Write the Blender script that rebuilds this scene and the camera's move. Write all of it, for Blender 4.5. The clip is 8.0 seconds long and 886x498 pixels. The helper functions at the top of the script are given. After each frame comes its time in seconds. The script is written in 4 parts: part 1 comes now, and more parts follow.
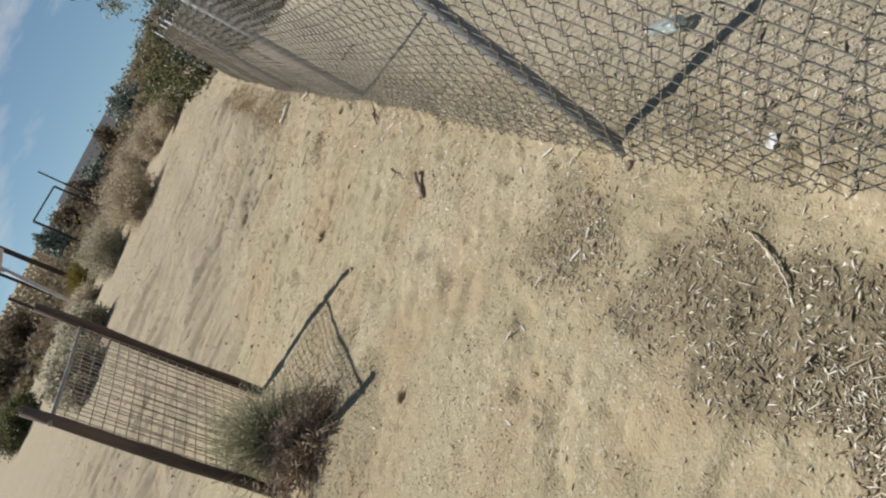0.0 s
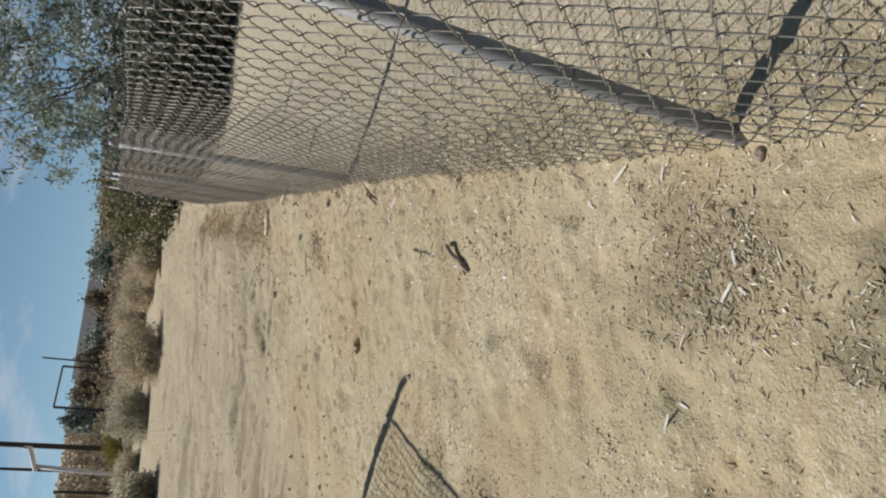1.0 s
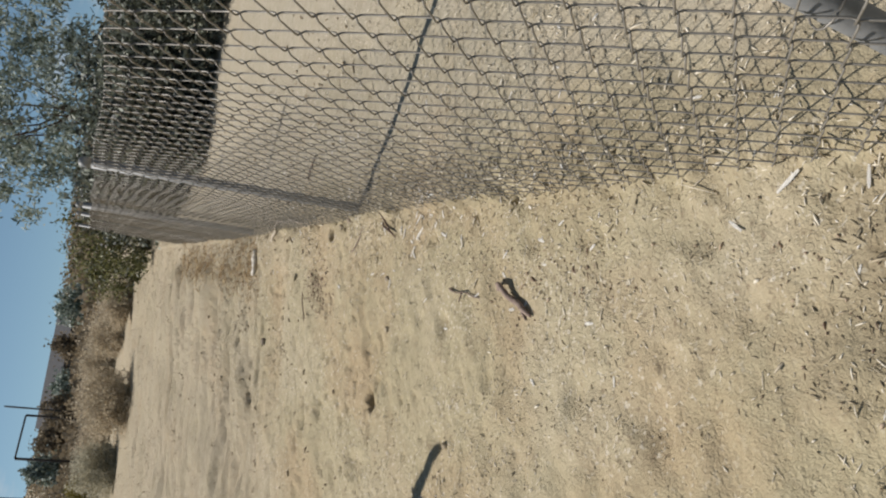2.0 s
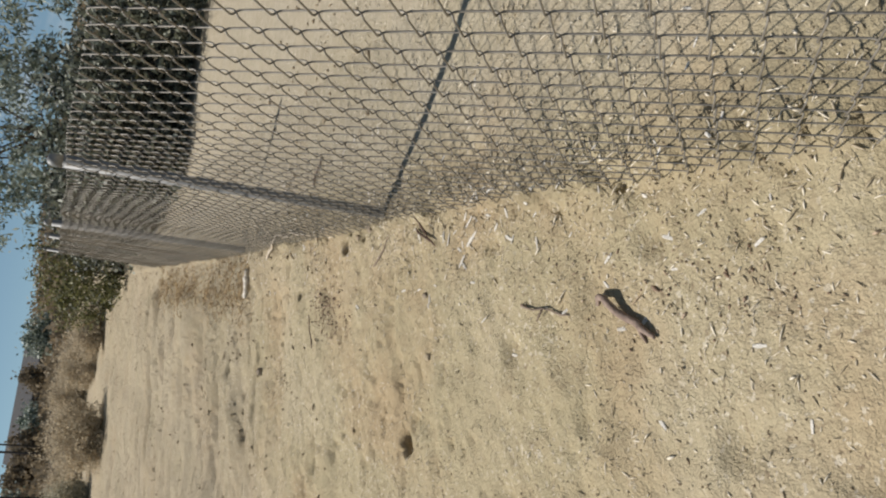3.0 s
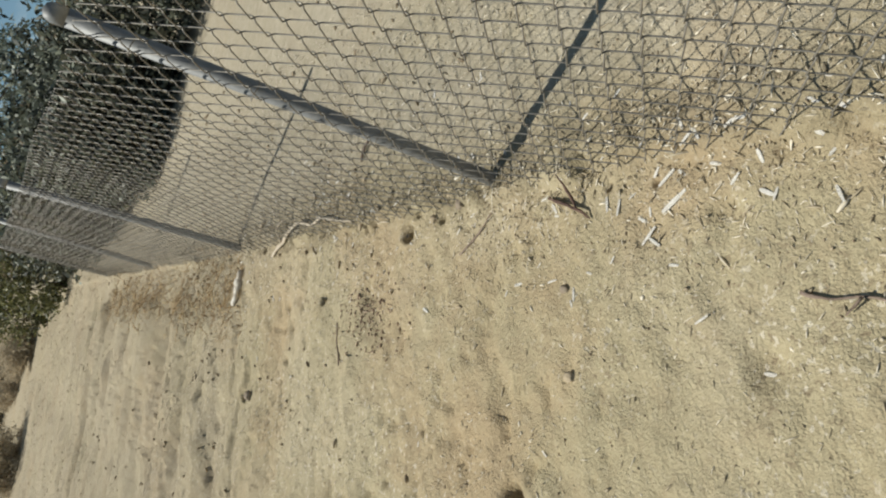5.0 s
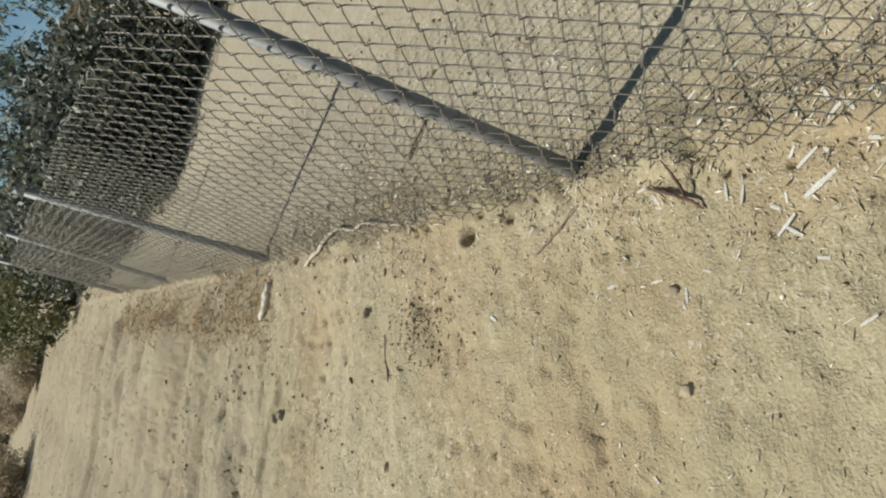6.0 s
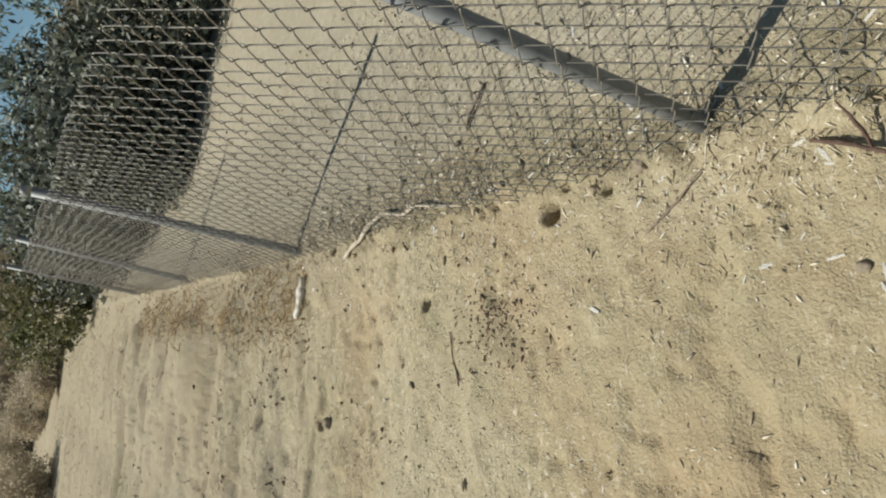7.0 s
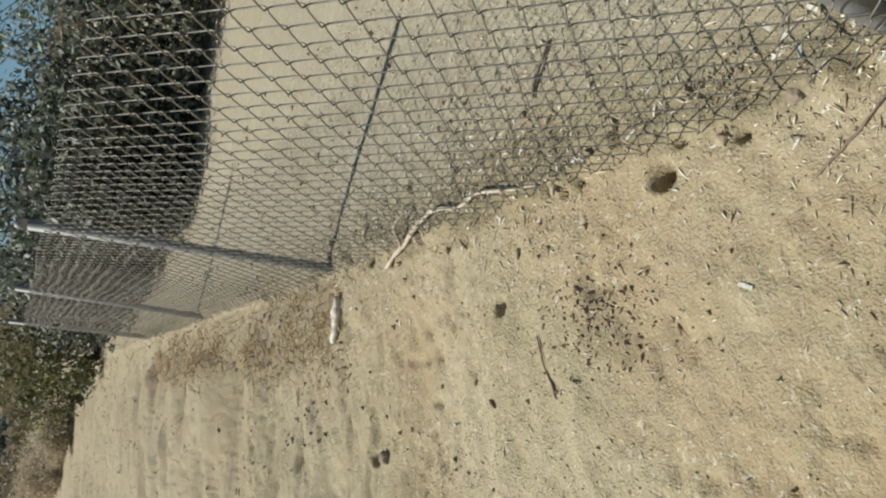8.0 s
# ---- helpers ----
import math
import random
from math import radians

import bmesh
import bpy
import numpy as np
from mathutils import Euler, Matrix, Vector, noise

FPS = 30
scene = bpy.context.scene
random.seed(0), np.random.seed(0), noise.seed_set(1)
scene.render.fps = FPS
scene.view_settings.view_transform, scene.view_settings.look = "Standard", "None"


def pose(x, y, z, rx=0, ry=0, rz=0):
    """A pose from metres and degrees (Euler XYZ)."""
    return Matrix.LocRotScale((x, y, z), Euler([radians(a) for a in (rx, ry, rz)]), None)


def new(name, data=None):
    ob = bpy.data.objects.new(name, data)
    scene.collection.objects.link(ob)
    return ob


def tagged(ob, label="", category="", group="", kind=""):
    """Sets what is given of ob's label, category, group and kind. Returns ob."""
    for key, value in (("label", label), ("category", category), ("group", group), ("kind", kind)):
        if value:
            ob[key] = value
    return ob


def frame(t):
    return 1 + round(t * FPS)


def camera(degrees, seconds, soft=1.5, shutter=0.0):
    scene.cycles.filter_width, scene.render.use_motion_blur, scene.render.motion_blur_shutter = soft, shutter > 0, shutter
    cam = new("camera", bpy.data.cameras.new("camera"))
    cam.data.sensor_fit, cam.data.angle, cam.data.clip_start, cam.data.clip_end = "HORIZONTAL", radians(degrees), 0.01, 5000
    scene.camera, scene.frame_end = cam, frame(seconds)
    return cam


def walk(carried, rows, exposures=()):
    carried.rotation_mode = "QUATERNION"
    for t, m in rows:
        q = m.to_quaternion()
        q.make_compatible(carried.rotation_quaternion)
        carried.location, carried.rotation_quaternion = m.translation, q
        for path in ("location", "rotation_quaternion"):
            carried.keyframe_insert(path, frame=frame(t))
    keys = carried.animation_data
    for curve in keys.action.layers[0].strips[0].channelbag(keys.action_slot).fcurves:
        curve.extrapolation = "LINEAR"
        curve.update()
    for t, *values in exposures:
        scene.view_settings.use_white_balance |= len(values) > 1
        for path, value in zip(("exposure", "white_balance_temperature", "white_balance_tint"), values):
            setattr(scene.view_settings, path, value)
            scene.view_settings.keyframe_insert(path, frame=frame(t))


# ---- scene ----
cam = camera(60.2, 8.0, soft=2.1)
METRES, EYE, TILT, LEAN, TURN = 4.56, 1.374, -45.17, 53.04, -37.01
ROWS = [
    (0.0, 0.0, 0.0, 0.0, 0.0, 0.0, 0.0),
    (0.5, -0.0108, 0.0607, 0.0186, 0.89, 2.92, 16.97),
    (1.0, -0.0405, 0.1401, 0.0434, 0.73, 3.45, 19.51),
    (1.5, -0.0687, 0.2119, 0.0548, -0.18, 5.45, 19.31),
    (3.0, -0.1527, 0.4141, 0.0963, -3.18, 6.79, 21.32),
    (3.5, -0.1865, 0.4841, 0.1027, -4.56, 8.97, 21.4),
    (4.0, -0.2127, 0.5436, 0.1111, -4.37, 9.01, 21.13),
    (5.5, -0.2891, 0.6708, 0.1106, -9.2, 10.07, 14.71),
    (6.0, -0.3053, 0.702, 0.1201, -7.72, 10.93, 16.73),
    (6.5, -0.3143, 0.7507, 0.1422, -7.63, 10.69, 20.36),
    (7.0, -0.3333, 0.7946, 0.1515, -6.41, 10.06, 19.52),
    (7.5, -0.3594, 0.8501, 0.1575, -6.08, 13.08, 22.85),
    (8.0, -0.3716, 0.8965, 0.1695, -5.4, 12.03, 24.62),
]
walk(cam, [(t, pose(0, 0, EYE, TILT, LEAN, TURN) @ pose(METRES * x, METRES * y, METRES * z, 90 + pitch, roll, yaw)) for t, x, y, z, yaw, pitch, roll in ROWS],
     exposures=[(0.0, 0.04, 6250, 11), (1.5, -0.02, 6260, 12), (3.5, 0.0, 6480, 11), (5.5, 0.0, 6350, 5), (8.0, 0.02, 6350, 5)])

# ---- world, sun, exposure ----
SUN_AZ, SUN_EL = -55.0, 45.5          # degrees from +y towards +x; above the horizon
world = bpy.data.worlds.new("sky")
scene.world = world
world.use_nodes = True
wn, wl = world.node_tree.nodes, world.node_tree.links
sky = wn.new("ShaderNodeTexSky")
sky.sky_type = "NISHITA"
sky.sun_disc = False
sky.sun_elevation, sky.sun_rotation = radians(SUN_EL), radians(SUN_AZ % 360)
sky.air_density, sky.dust_density, sky.ozone_density = 1.0, 0.2, 0.6
sky.altitude = 600
wco = wn.new("ShaderNodeTexCoord")
wmap = wn.new("ShaderNodeMapping")
wmap.inputs["Scale"].default_value = (1.6, 1.0, 5.0)
wno = wn.new("ShaderNodeTexNoise")
wno.inputs["Scale"].default_value, wno.inputs["Detail"].default_value, wno.inputs["Roughness"].default_value = 2.2, 6.0, 0.6
wra = wn.new("ShaderNodeValToRGB")
wra.color_ramp.elements[0].position, wra.color_ramp.elements[1].position = 0.53, 0.79
wmix = wn.new("ShaderNodeMixRGB")
wmix.inputs[2].default_value = (10.2, 10.0, 9.6, 1)
wup = wn.new("ShaderNodeVectorMath")
wup.operation = "ADD"
wup.inputs[1].default_value = (0, 0, 0.14)
wl.new(wco.outputs["Generated"], wup.inputs[0])
wl.new(wup.outputs[0], sky.inputs["Vector"])
wl.new(wco.outputs["Generated"], wmap.inputs["Vector"])
wl.new(wmap.outputs[0], wno.inputs["Vector"])
wl.new(wno.outputs["Fac"], wra.inputs["Fac"])
wl.new(wra.outputs["Color"], wmix.inputs[0])
wtint = wn.new("ShaderNodeMixRGB")
wtint.blend_type = "MULTIPLY"
wtint.inputs[0].default_value, wtint.inputs[2].default_value = 1.0, (1.06, 1.16, 1.08, 1)
wl.new(sky.outputs["Color"], wtint.inputs[1])
wl.new(wtint.outputs[0], wmix.inputs[1])
wl.new(wmix.outputs[0], wn["Background"].inputs["Color"])
wn["Background"].inputs["Strength"].default_value = 0.064

sun_dir = Vector((math.sin(radians(SUN_AZ)) * math.cos(radians(SUN_EL)), math.cos(radians(SUN_AZ)) * math.cos(radians(SUN_EL)), math.sin(radians(SUN_EL))))
sun_data = bpy.data.lights.new("sun", "SUN")
sun_data.energy, sun_data.angle, sun_data.color = 5.0, radians(0.55), (0.99, 0.94, 0.875)
sun = new("sun", sun_data)
sun.matrix_world = Matrix.Translation((-20, 15, 30)) @ sun_dir.to_track_quat("Z", "Y").to_matrix().to_4x4()


# ---- materials ----
def material(name, dark, light, scale=8.0, rough=0.8, metal=0.0, bump=0.3, bump_scale=60.0, per_piece=0.0, fine=0.0, through_light=0.0, stretch=(1, 1, 1)):
    """A surface with two scales of variation between two colours, and fine relief."""
    m = bpy.data.materials.new(name)
    m.use_nodes = True
    n, l = m.node_tree.nodes, m.node_tree.links
    b = n["Principled BSDF"]
    b.inputs["Roughness"].default_value, b.inputs["Metallic"].default_value = rough, metal
    co = n.new("ShaderNodeTexCoord")
    mp = n.new("ShaderNodeMapping")
    mp.inputs["Scale"].default_value = stretch
    l.new(co.outputs["Object"], mp.inputs["Vector"])
    big = n.new("ShaderNodeTexNoise")
    big.inputs["Scale"].default_value, big.inputs["Detail"].default_value, big.inputs["Roughness"].default_value = scale, 5.0, 0.65
    l.new(mp.outputs[0], big.inputs["Vector"])
    ramp = n.new("ShaderNodeValToRGB")
    ramp.color_ramp.elements[0].position, ramp.color_ramp.elements[1].position = 0.3, 0.7
    ramp.color_ramp.elements[0].color, ramp.color_ramp.elements[1].color = (*dark, 1), (*light, 1)
    fac = big.outputs["Fac"]
    if per_piece:
        geo = n.new("ShaderNodeNewGeometry")
        mix = n.new("ShaderNodeMix")
        mix.inputs[0].default_value = per_piece
        l.new(fac, mix.inputs[2])
        l.new(geo.outputs["Random Per Island"], mix.inputs[3])
        fac = mix.outputs[0]
    l.new(fac, ramp.inputs["Fac"])
    l.new(ramp.outputs["Color"], b.inputs["Base Color"])
    if bump:
        small = n.new("ShaderNodeTexNoise")
        small.inputs["Scale"].default_value, small.inputs["Detail"].default_value = bump_scale, 4.0
        l.new(mp.outputs[0], small.inputs["Vector"])
        bp = n.new("ShaderNodeBump")
        bp.inputs["Strength"].default_value, bp.inputs["Distance"].default_value = bump, 0.01
        l.new(small.outputs["Fac"], bp.inputs["Height"])
        l.new(bp.outputs[0], b.inputs["Normal"])
    if through_light:
        tr = n.new("ShaderNodeBsdfTranslucent")
        l.new(ramp.outputs["Color"], tr.inputs["Color"])
        mx = n.new("ShaderNodeMixShader")
        mx.inputs[0].default_value = through_light
        l.new(b.outputs[0], mx.inputs[1])
        l.new(tr.outputs[0], mx.inputs[2])
        l.new(mx.outputs[0], n["Material Output"].inputs["Surface"])
    return m


GALVANISED = material("galvanised_steel", (0.17, 0.172, 0.165), (0.27, 0.272, 0.262), 14, 0.6, 0.35, 0.08, 90)
WIRE = material("galvanised_wire", (0.15, 0.135, 0.11), (0.31, 0.288, 0.245), 30, 0.5, 0.4, 0.0)
RUSTED_WIRE = material("rusted_wire", (0.26, 0.205, 0.16), (0.44, 0.365, 0.285), 20, 0.8, 0.3, 0.0)
OLD_WOOD = material("weathered_dark_wood", (0.06, 0.042, 0.034), (0.17, 0.125, 0.10), 9, 0.9, 0, 0.6, 45, stretch=(1, 1, 0.15))
GREY_PIPE = material("grey_painted_pipe", (0.24, 0.235, 0.225), (0.38, 0.37, 0.35), 12, 0.6, 0.2, 0.1)
BARK = material("dry_bark", (0.12, 0.085, 0.06), (0.33, 0.25, 0.19), 18, 0.95, 0, 0.7, 70)
DARK_TWIG = material("dark_twig", (0.05, 0.035, 0.025), (0.14, 0.10, 0.07), 18, 0.95, 0, 0.5, 70)
PALE_WOOD = material("bleached_wood", (0.66, 0.61, 0.51), (0.90, 0.86, 0.77), 16, 0.85, 0, 0.5, 80, stretch=(1, 1, 0.3))
CHIP = material("straw_and_chip", (0.42, 0.345, 0.225), (0.78, 0.70, 0.54), 20, 0.9, 0, 0.2, 120, per_piece=0.9)
RED_CRUMB = material("reddish_crumb", (0.26, 0.18, 0.12), (0.50, 0.38, 0.26), 12, 0.95, 0, 0.4, 100, per_piece=0.8)
CLOD = material("dry_clod", (0.30, 0.235, 0.15), (0.46, 0.37, 0.245), 12, 0.97, 0, 0.5, 120, per_piece=0.6)
MULCH = material("dark_plant_litter", (0.17, 0.14, 0.088), (0.37, 0.31, 0.20), 30, 0.97, 0, 0.5, 120, per_piece=0.7)
STONE = material("grey_stone", (0.20, 0.155, 0.11), (0.38, 0.31, 0.22), 14, 0.9, 0, 0.6, 60)
TAN_WOOD = material("weathered_tan_wood", (0.36, 0.29, 0.20), (0.66, 0.57, 0.44), 16, 0.9, 0, 0.6, 80, stretch=(1, 1, 0.3))
LEAF_GREY = material("grey_green_leaf", (0.10, 0.13, 0.09), (0.44, 0.49, 0.42), 3, 0.6, 0, 0, per_piece=0.75, through_light=0.25)
LEAF_GREEN = material("green_leaf", (0.06, 0.066, 0.026), (0.23, 0.225, 0.085), 3, 0.6, 0, 0, per_piece=0.75, through_light=0.25)
LEAF_DARK = material("dark_hedge_leaf", (0.026, 0.030, 0.019), (0.24, 0.255, 0.185), 1.6, 0.6, 0, 0, per_piece=0.8, through_light=0.1)
DRY_BRUSH = material("dry_brush", (0.40, 0.33, 0.225), (0.62, 0.535, 0.39), 3, 0.95, 0, 0, per_piece=0.6, through_light=0.45)
DRY_GRASS = material("dry_grass_blade", (0.30, 0.19, 0.085), (0.60, 0.455, 0.25), 6, 0.9, 0, 0, per_piece=0.8, through_light=0.2)
GREY_BRUSH = material("grey_brush", (0.36, 0.33, 0.235), (0.56, 0.52, 0.39), 3, 0.95, 0, 0, per_piece=0.6, through_light=0.45)
GREEN_WEED = material("grey_green_weed", (0.34, 0.325, 0.20), (0.58, 0.545, 0.38), 3, 0.95, 0, 0, per_piece=0.6, through_light=0.35)
BROWN_WEED = material("brown_weed", (0.19, 0.14, 0.095), (0.38, 0.29, 0.20), 3, 0.95, 0, 0, per_piece=0.6, through_light=0.2)
YELLOW_BRUSH = material("yellow_green_brush", (0.16, 0.13, 0.02), (0.34, 0.28, 0.06), 3, 0.9, 0, 0, per_piece=0.7, through_light=0.2)
SCRUB = material("brown_scrub", (0.15, 0.12, 0.078), (0.28, 0.225, 0.145), 0.25, 0.95, 0, 0, per_piece=0.35, through_light=0.3)
BLACK_POLE = material("creosoted_pole", (0.022, 0.019, 0.016), (0.06, 0.05, 0.042), 8, 0.9, 0, 0.3, 40)
WHITE_PIPE = material("faded_white_paint", (0.50, 0.47, 0.45), (0.70, 0.67, 0.64), 6, 0.6, 0, 0.1, 40)
ROOF = material("grey_shingle_roof", (0.05, 0.048, 0.046), (0.085, 0.082, 0.08), 3, 0.9, 0, 0.3, 12)
STUCCO = material("pale_stucco", (0.24, 0.215, 0.18), (0.34, 0.31, 0.265), 3, 0.9, 0, 0.2, 30)
DARK_PANE = material("dark_window", (0.02, 0.024, 0.03), (0.05, 0.055, 0.06), 2, 0.1, 0, 0)
PLASTIC = material("cloudy_plastic", (0.50, 0.56, 0.52), (0.72, 0.78, 0.74), 12, 0.2, 0, 0.2, 30)
PLASTIC.node_tree.nodes["Principled BSDF"].inputs["Transmission Weight"].default_value = 0.6
PAPER = material("white_litter", (0.62, 0.60, 0.56), (0.82, 0.80, 0.76), 12, 0.8, 0, 0.2, 50)


def dirt_material():
    """Pale dry earth with reddish dug spots, grey litter along the fence and a patch of dark plant litter."""
    m = bpy.data.materials.new("dry_earth")
    m.use_nodes = True
    n, l = m.node_tree.nodes, m.node_tree.links
    b = n["Principled BSDF"]
    b.inputs["Roughness"].default_value = 0.97
    b.inputs["Specular IOR Level"].default_value = 0.15
    co = n.new("ShaderNodeTexCoord")

    def tex(scale, detail=5.0, rough=0.6):
        t = n.new("ShaderNodeTexNoise")
        t.inputs["Scale"].default_value, t.inputs["Detail"].default_value, t.inputs["Roughness"].default_value = scale, detail, rough
        l.new(co.outputs["Object"], t.inputs["Vector"])
        return t.outputs["Fac"]

    def ramp(fac, p0, c0, p1, c1):
        r = n.new("ShaderNodeValToRGB")
        r.color_ramp.elements[0].position, r.color_ramp.elements[1].position = p0, p1
        r.color_ramp.elements[0].color, r.color_ramp.elements[1].color = c0, c1
        l.new(fac, r.inputs["Fac"])
        return r.outputs["Color"]

    def mix(fac, a, c):
        x = n.new("ShaderNodeMixRGB")
        if isinstance(fac, float):
            x.inputs[0].default_value = fac
        else:
            l.new(fac, x.inputs[0])
        for k, v in ((1, a), (2, c)):
            if isinstance(v, tuple):
                x.inputs[k].default_value = v
            else:
                l.new(v, x.inputs[k])
        return x.outputs[0]

    grey = lambda v: (v, v, v, 1)
    base = ramp(tex(1.1), 0.35, (0.415, 0.347, 0.206, 1), 0.65, (0.495, 0.42, 0.264, 1))
    grain = ramp(tex(70, 6, 0.75), 0.32, (0.32, 0.26, 0.154, 1), 0.62, (0.555, 0.48, 0.312, 1))
    col = mix(0.4, base, grain)
    red = ramp(tex(1.3, 5), 0.46, grey(0), 0.64, grey(0.6))
    col = mix(red, col, (0.46, 0.335, 0.195, 1))
    pale = ramp(tex(0.55, 5), 0.5, grey(0), 0.75, grey(0.6))
    col = mix(pale, col, (0.57, 0.49, 0.35, 1))
    mottle = ramp(tex(9, 6, 0.7), 0.48, grey(0), 0.70, grey(0.4))
    col = mix(mottle, col, (0.35, 0.268, 0.165, 1))
    where = ramp(tex(2.3, 4, 0.6), 0.40, grey(0.15), 0.60, grey(1))

    def times(a, c):
        q = n.new("ShaderNodeMath")
        q.operation = "MULTIPLY"
        l.new(a, q.inputs[0])
        l.new(c, q.inputs[1])
        return q.outputs[0]

    specks = times(where, ramp(tex(40, 3, 0.65), 0.59, grey(0), 0.66, grey(0.6)))
    col = mix(specks, col, (0.19, 0.138, 0.085, 1))
    flecks = times(where, ramp(tex(50, 2, 0.6), 0.60, grey(0), 0.65, grey(0.6)))
    col = mix(flecks, col, (0.74, 0.67, 0.53, 1))
    lit = n.new("ShaderNodeAttribute")
    lit.attribute_name = "litter"
    edge = n.new("ShaderNodeMath")
    edge.operation = "MULTIPLY"
    l.new(lit.outputs["Fac"], edge.inputs[0])
    l.new(ramp(tex(16, 6, 0.75), 0.2, grey(0.55), 0.45, grey(1)), edge.inputs[1])
    col = mix(edge.outputs[0], col, ramp(tex(45, 5, 0.7), 0.3, (0.13, 0.108, 0.062, 1), 0.7, (0.36, 0.30, 0.19, 1)))
    # mixes in a darker grey-brown by the far-ground attribute
    tone = n.new("ShaderNodeAttribute")
    tone.attribute_name = "darker"
    col = mix(times(tone.outputs["Fac"], ramp(tex(3.5, 6, 0.7), 0.25, grey(0.35), 0.65, grey(1))), col, ramp(tex(14, 5, 0.7), 0.3, (0.32, 0.265, 0.182, 1), 0.7, (0.45, 0.382, 0.27, 1)))
    yard = n.new("ShaderNodeAttribute")
    yard.attribute_name = "yard"
    col = mix(times(yard.outputs["Fac"], ramp(tex(2.5, 6, 0.7), 0.3, grey(0.4), 0.6, grey(1))), col, ramp(tex(18, 5, 0.7), 0.3, (0.40, 0.345, 0.25, 1), 0.7, (0.58, 0.515, 0.385, 1)))
    l.new(col, b.inputs["Base Color"])
    add = n.new("ShaderNodeMath")
    add.operation = "MULTIPLY_ADD"
    l.new(tex(22, 6, 0.7), add.inputs[0])
    add.inputs[1].default_value = 1.6
    l.new(tex(120, 3, 0.7), add.inputs[2])
    bp = n.new("ShaderNodeBump")
    bp.inputs["Strength"].default_value, bp.inputs["Distance"].default_value = 0.8, 0.013
    l.new(add.outputs[0], bp.inputs["Height"])
    l.new(bp.outputs[0], b.inputs["Normal"])
    return m


DIRT = dirt_material()
rng = np.random.default_rng(7)


# ---- building helpers ----
def mesh_from(name, verts, faces, mat, smooth=False):
    me = bpy.data.meshes.new(name)
    me.from_pydata([tuple(v) for v in verts], [], [tuple(f) for f in faces])
    me.materials.append(mat)
    if smooth:
        me.polygons.foreach_set("use_smooth", [True] * len(me.polygons))
    me.update()
    return me


def quads_mesh(name, corners, mat):
    """A mesh of loose four-cornered leaves; corners has the shape (n, 4, 3)."""
    k = len(corners)
    me = bpy.data.meshes.new(name)
    me.vertices.add(4 * k)
    me.vertices.foreach_set("co", np.asarray(corners, np.float32).ravel())
    me.loops.add(4 * k)
    me.loops.foreach_set("vertex_index", np.arange(4 * k, dtype=np.int32))
    me.polygons.add(k)
    me.polygons.foreach_set("loop_start", np.arange(0, 4 * k, 4, dtype=np.int32))
    me.update(calc_edges=True)
    me.materials.append(mat)
    return me


def part(name, me, parent, label="", m=None):
    ob = new(name, me)
    ob.parent = parent
    if m is not None:
        ob.matrix_basis = m
    return tagged(ob, label) if label else ob


def empty(name, x, y, z):
    ob = new(name)
    ob.empty_display_size = 0.1
    ob.location = (x, y, z)
    return ob


def tube_data(path, radii, sides=8, cap=True):
    """Vertices and faces of a round tube along a path."""
    pts = [Vector(p) for p in path]
    verts, faces = [], []
    side = None
    for i, p in enumerate(pts):
        t = (pts[min(i + 1, len(pts) - 1)] - pts[max(i - 1, 0)]).normalized()
        if side is None:
            side = t.orthogonal().normalized()
        side = (side - t * side.dot(t)).normalized()
        up = t.cross(side)
        for s in range(sides):
            a = 2 * math.pi * s / sides
            verts.append(p + (side * math.cos(a) + up * math.sin(a)) * radii[i])
    for i in range(len(pts) - 1):
        for s in range(sides):
            a, c = i * sides + s, i * sides + (s + 1) % sides
            faces.append((a, c, c + sides, a + sides))
    if cap:
        faces.append(tuple(range(sides - 1, -1, -1)))
        faces.append(tuple(range((len(pts) - 1) * sides, len(pts) * sides)))
    return verts, faces


def tube(name, path, radii, mat, sides=8):
    if isinstance(radii, float):
        radii = [radii] * len(path)
    return mesh_from(name, *tube_data(path, radii, sides), mat, smooth=True)


def joined(name, pieces, mat, smooth=True):
    verts, faces = [], []
    for v, f in pieces:
        k = len(verts)
        verts += list(v)
        faces += [tuple(i + k for i in face) for face in f]
    return mesh_from(name, verts, faces, mat, smooth)


def box_data(x0, x1, y0, y1, z0, z1):
    v = [(x, y, z) for z in (z0, z1) for y in (y0, y1) for x in (x0, x1)]
    return v, [(0, 2, 3, 1), (4, 5, 7, 6), (0, 1, 5, 4), (1, 3, 7, 5), (3, 2, 6, 7), (2, 0, 4, 6)]


# ---- ground ----
def lattice(ix, iy, seed):
    h = (ix * 374761393 + iy * 668265263 + seed * 69069) & 0x7FFFFFFF
    h = ((h ^ (h >> 13)) * 1274126177) & 0x7FFFFFFF
    return ((h ^ (h >> 16)) & 0xFFFF) / 65535.0


def value_noise(x, y, seed):
    x, y = np.asarray(x, float), np.asarray(y, float)
    ix, iy = np.floor(x).astype(np.int64), np.floor(y).astype(np.int64)
    fx, fy = x - ix, y - iy
    fx, fy = fx * fx * (3 - 2 * fx), fy * fy * (3 - 2 * fy)
    a = lattice(ix, iy, seed) * (1 - fx) + lattice(ix + 1, iy, seed) * fx
    c = lattice(ix, iy + 1, seed) * (1 - fx) + lattice(ix + 1, iy + 1, seed) * fx
    return a * (1 - fy) + c * fy - 0.5


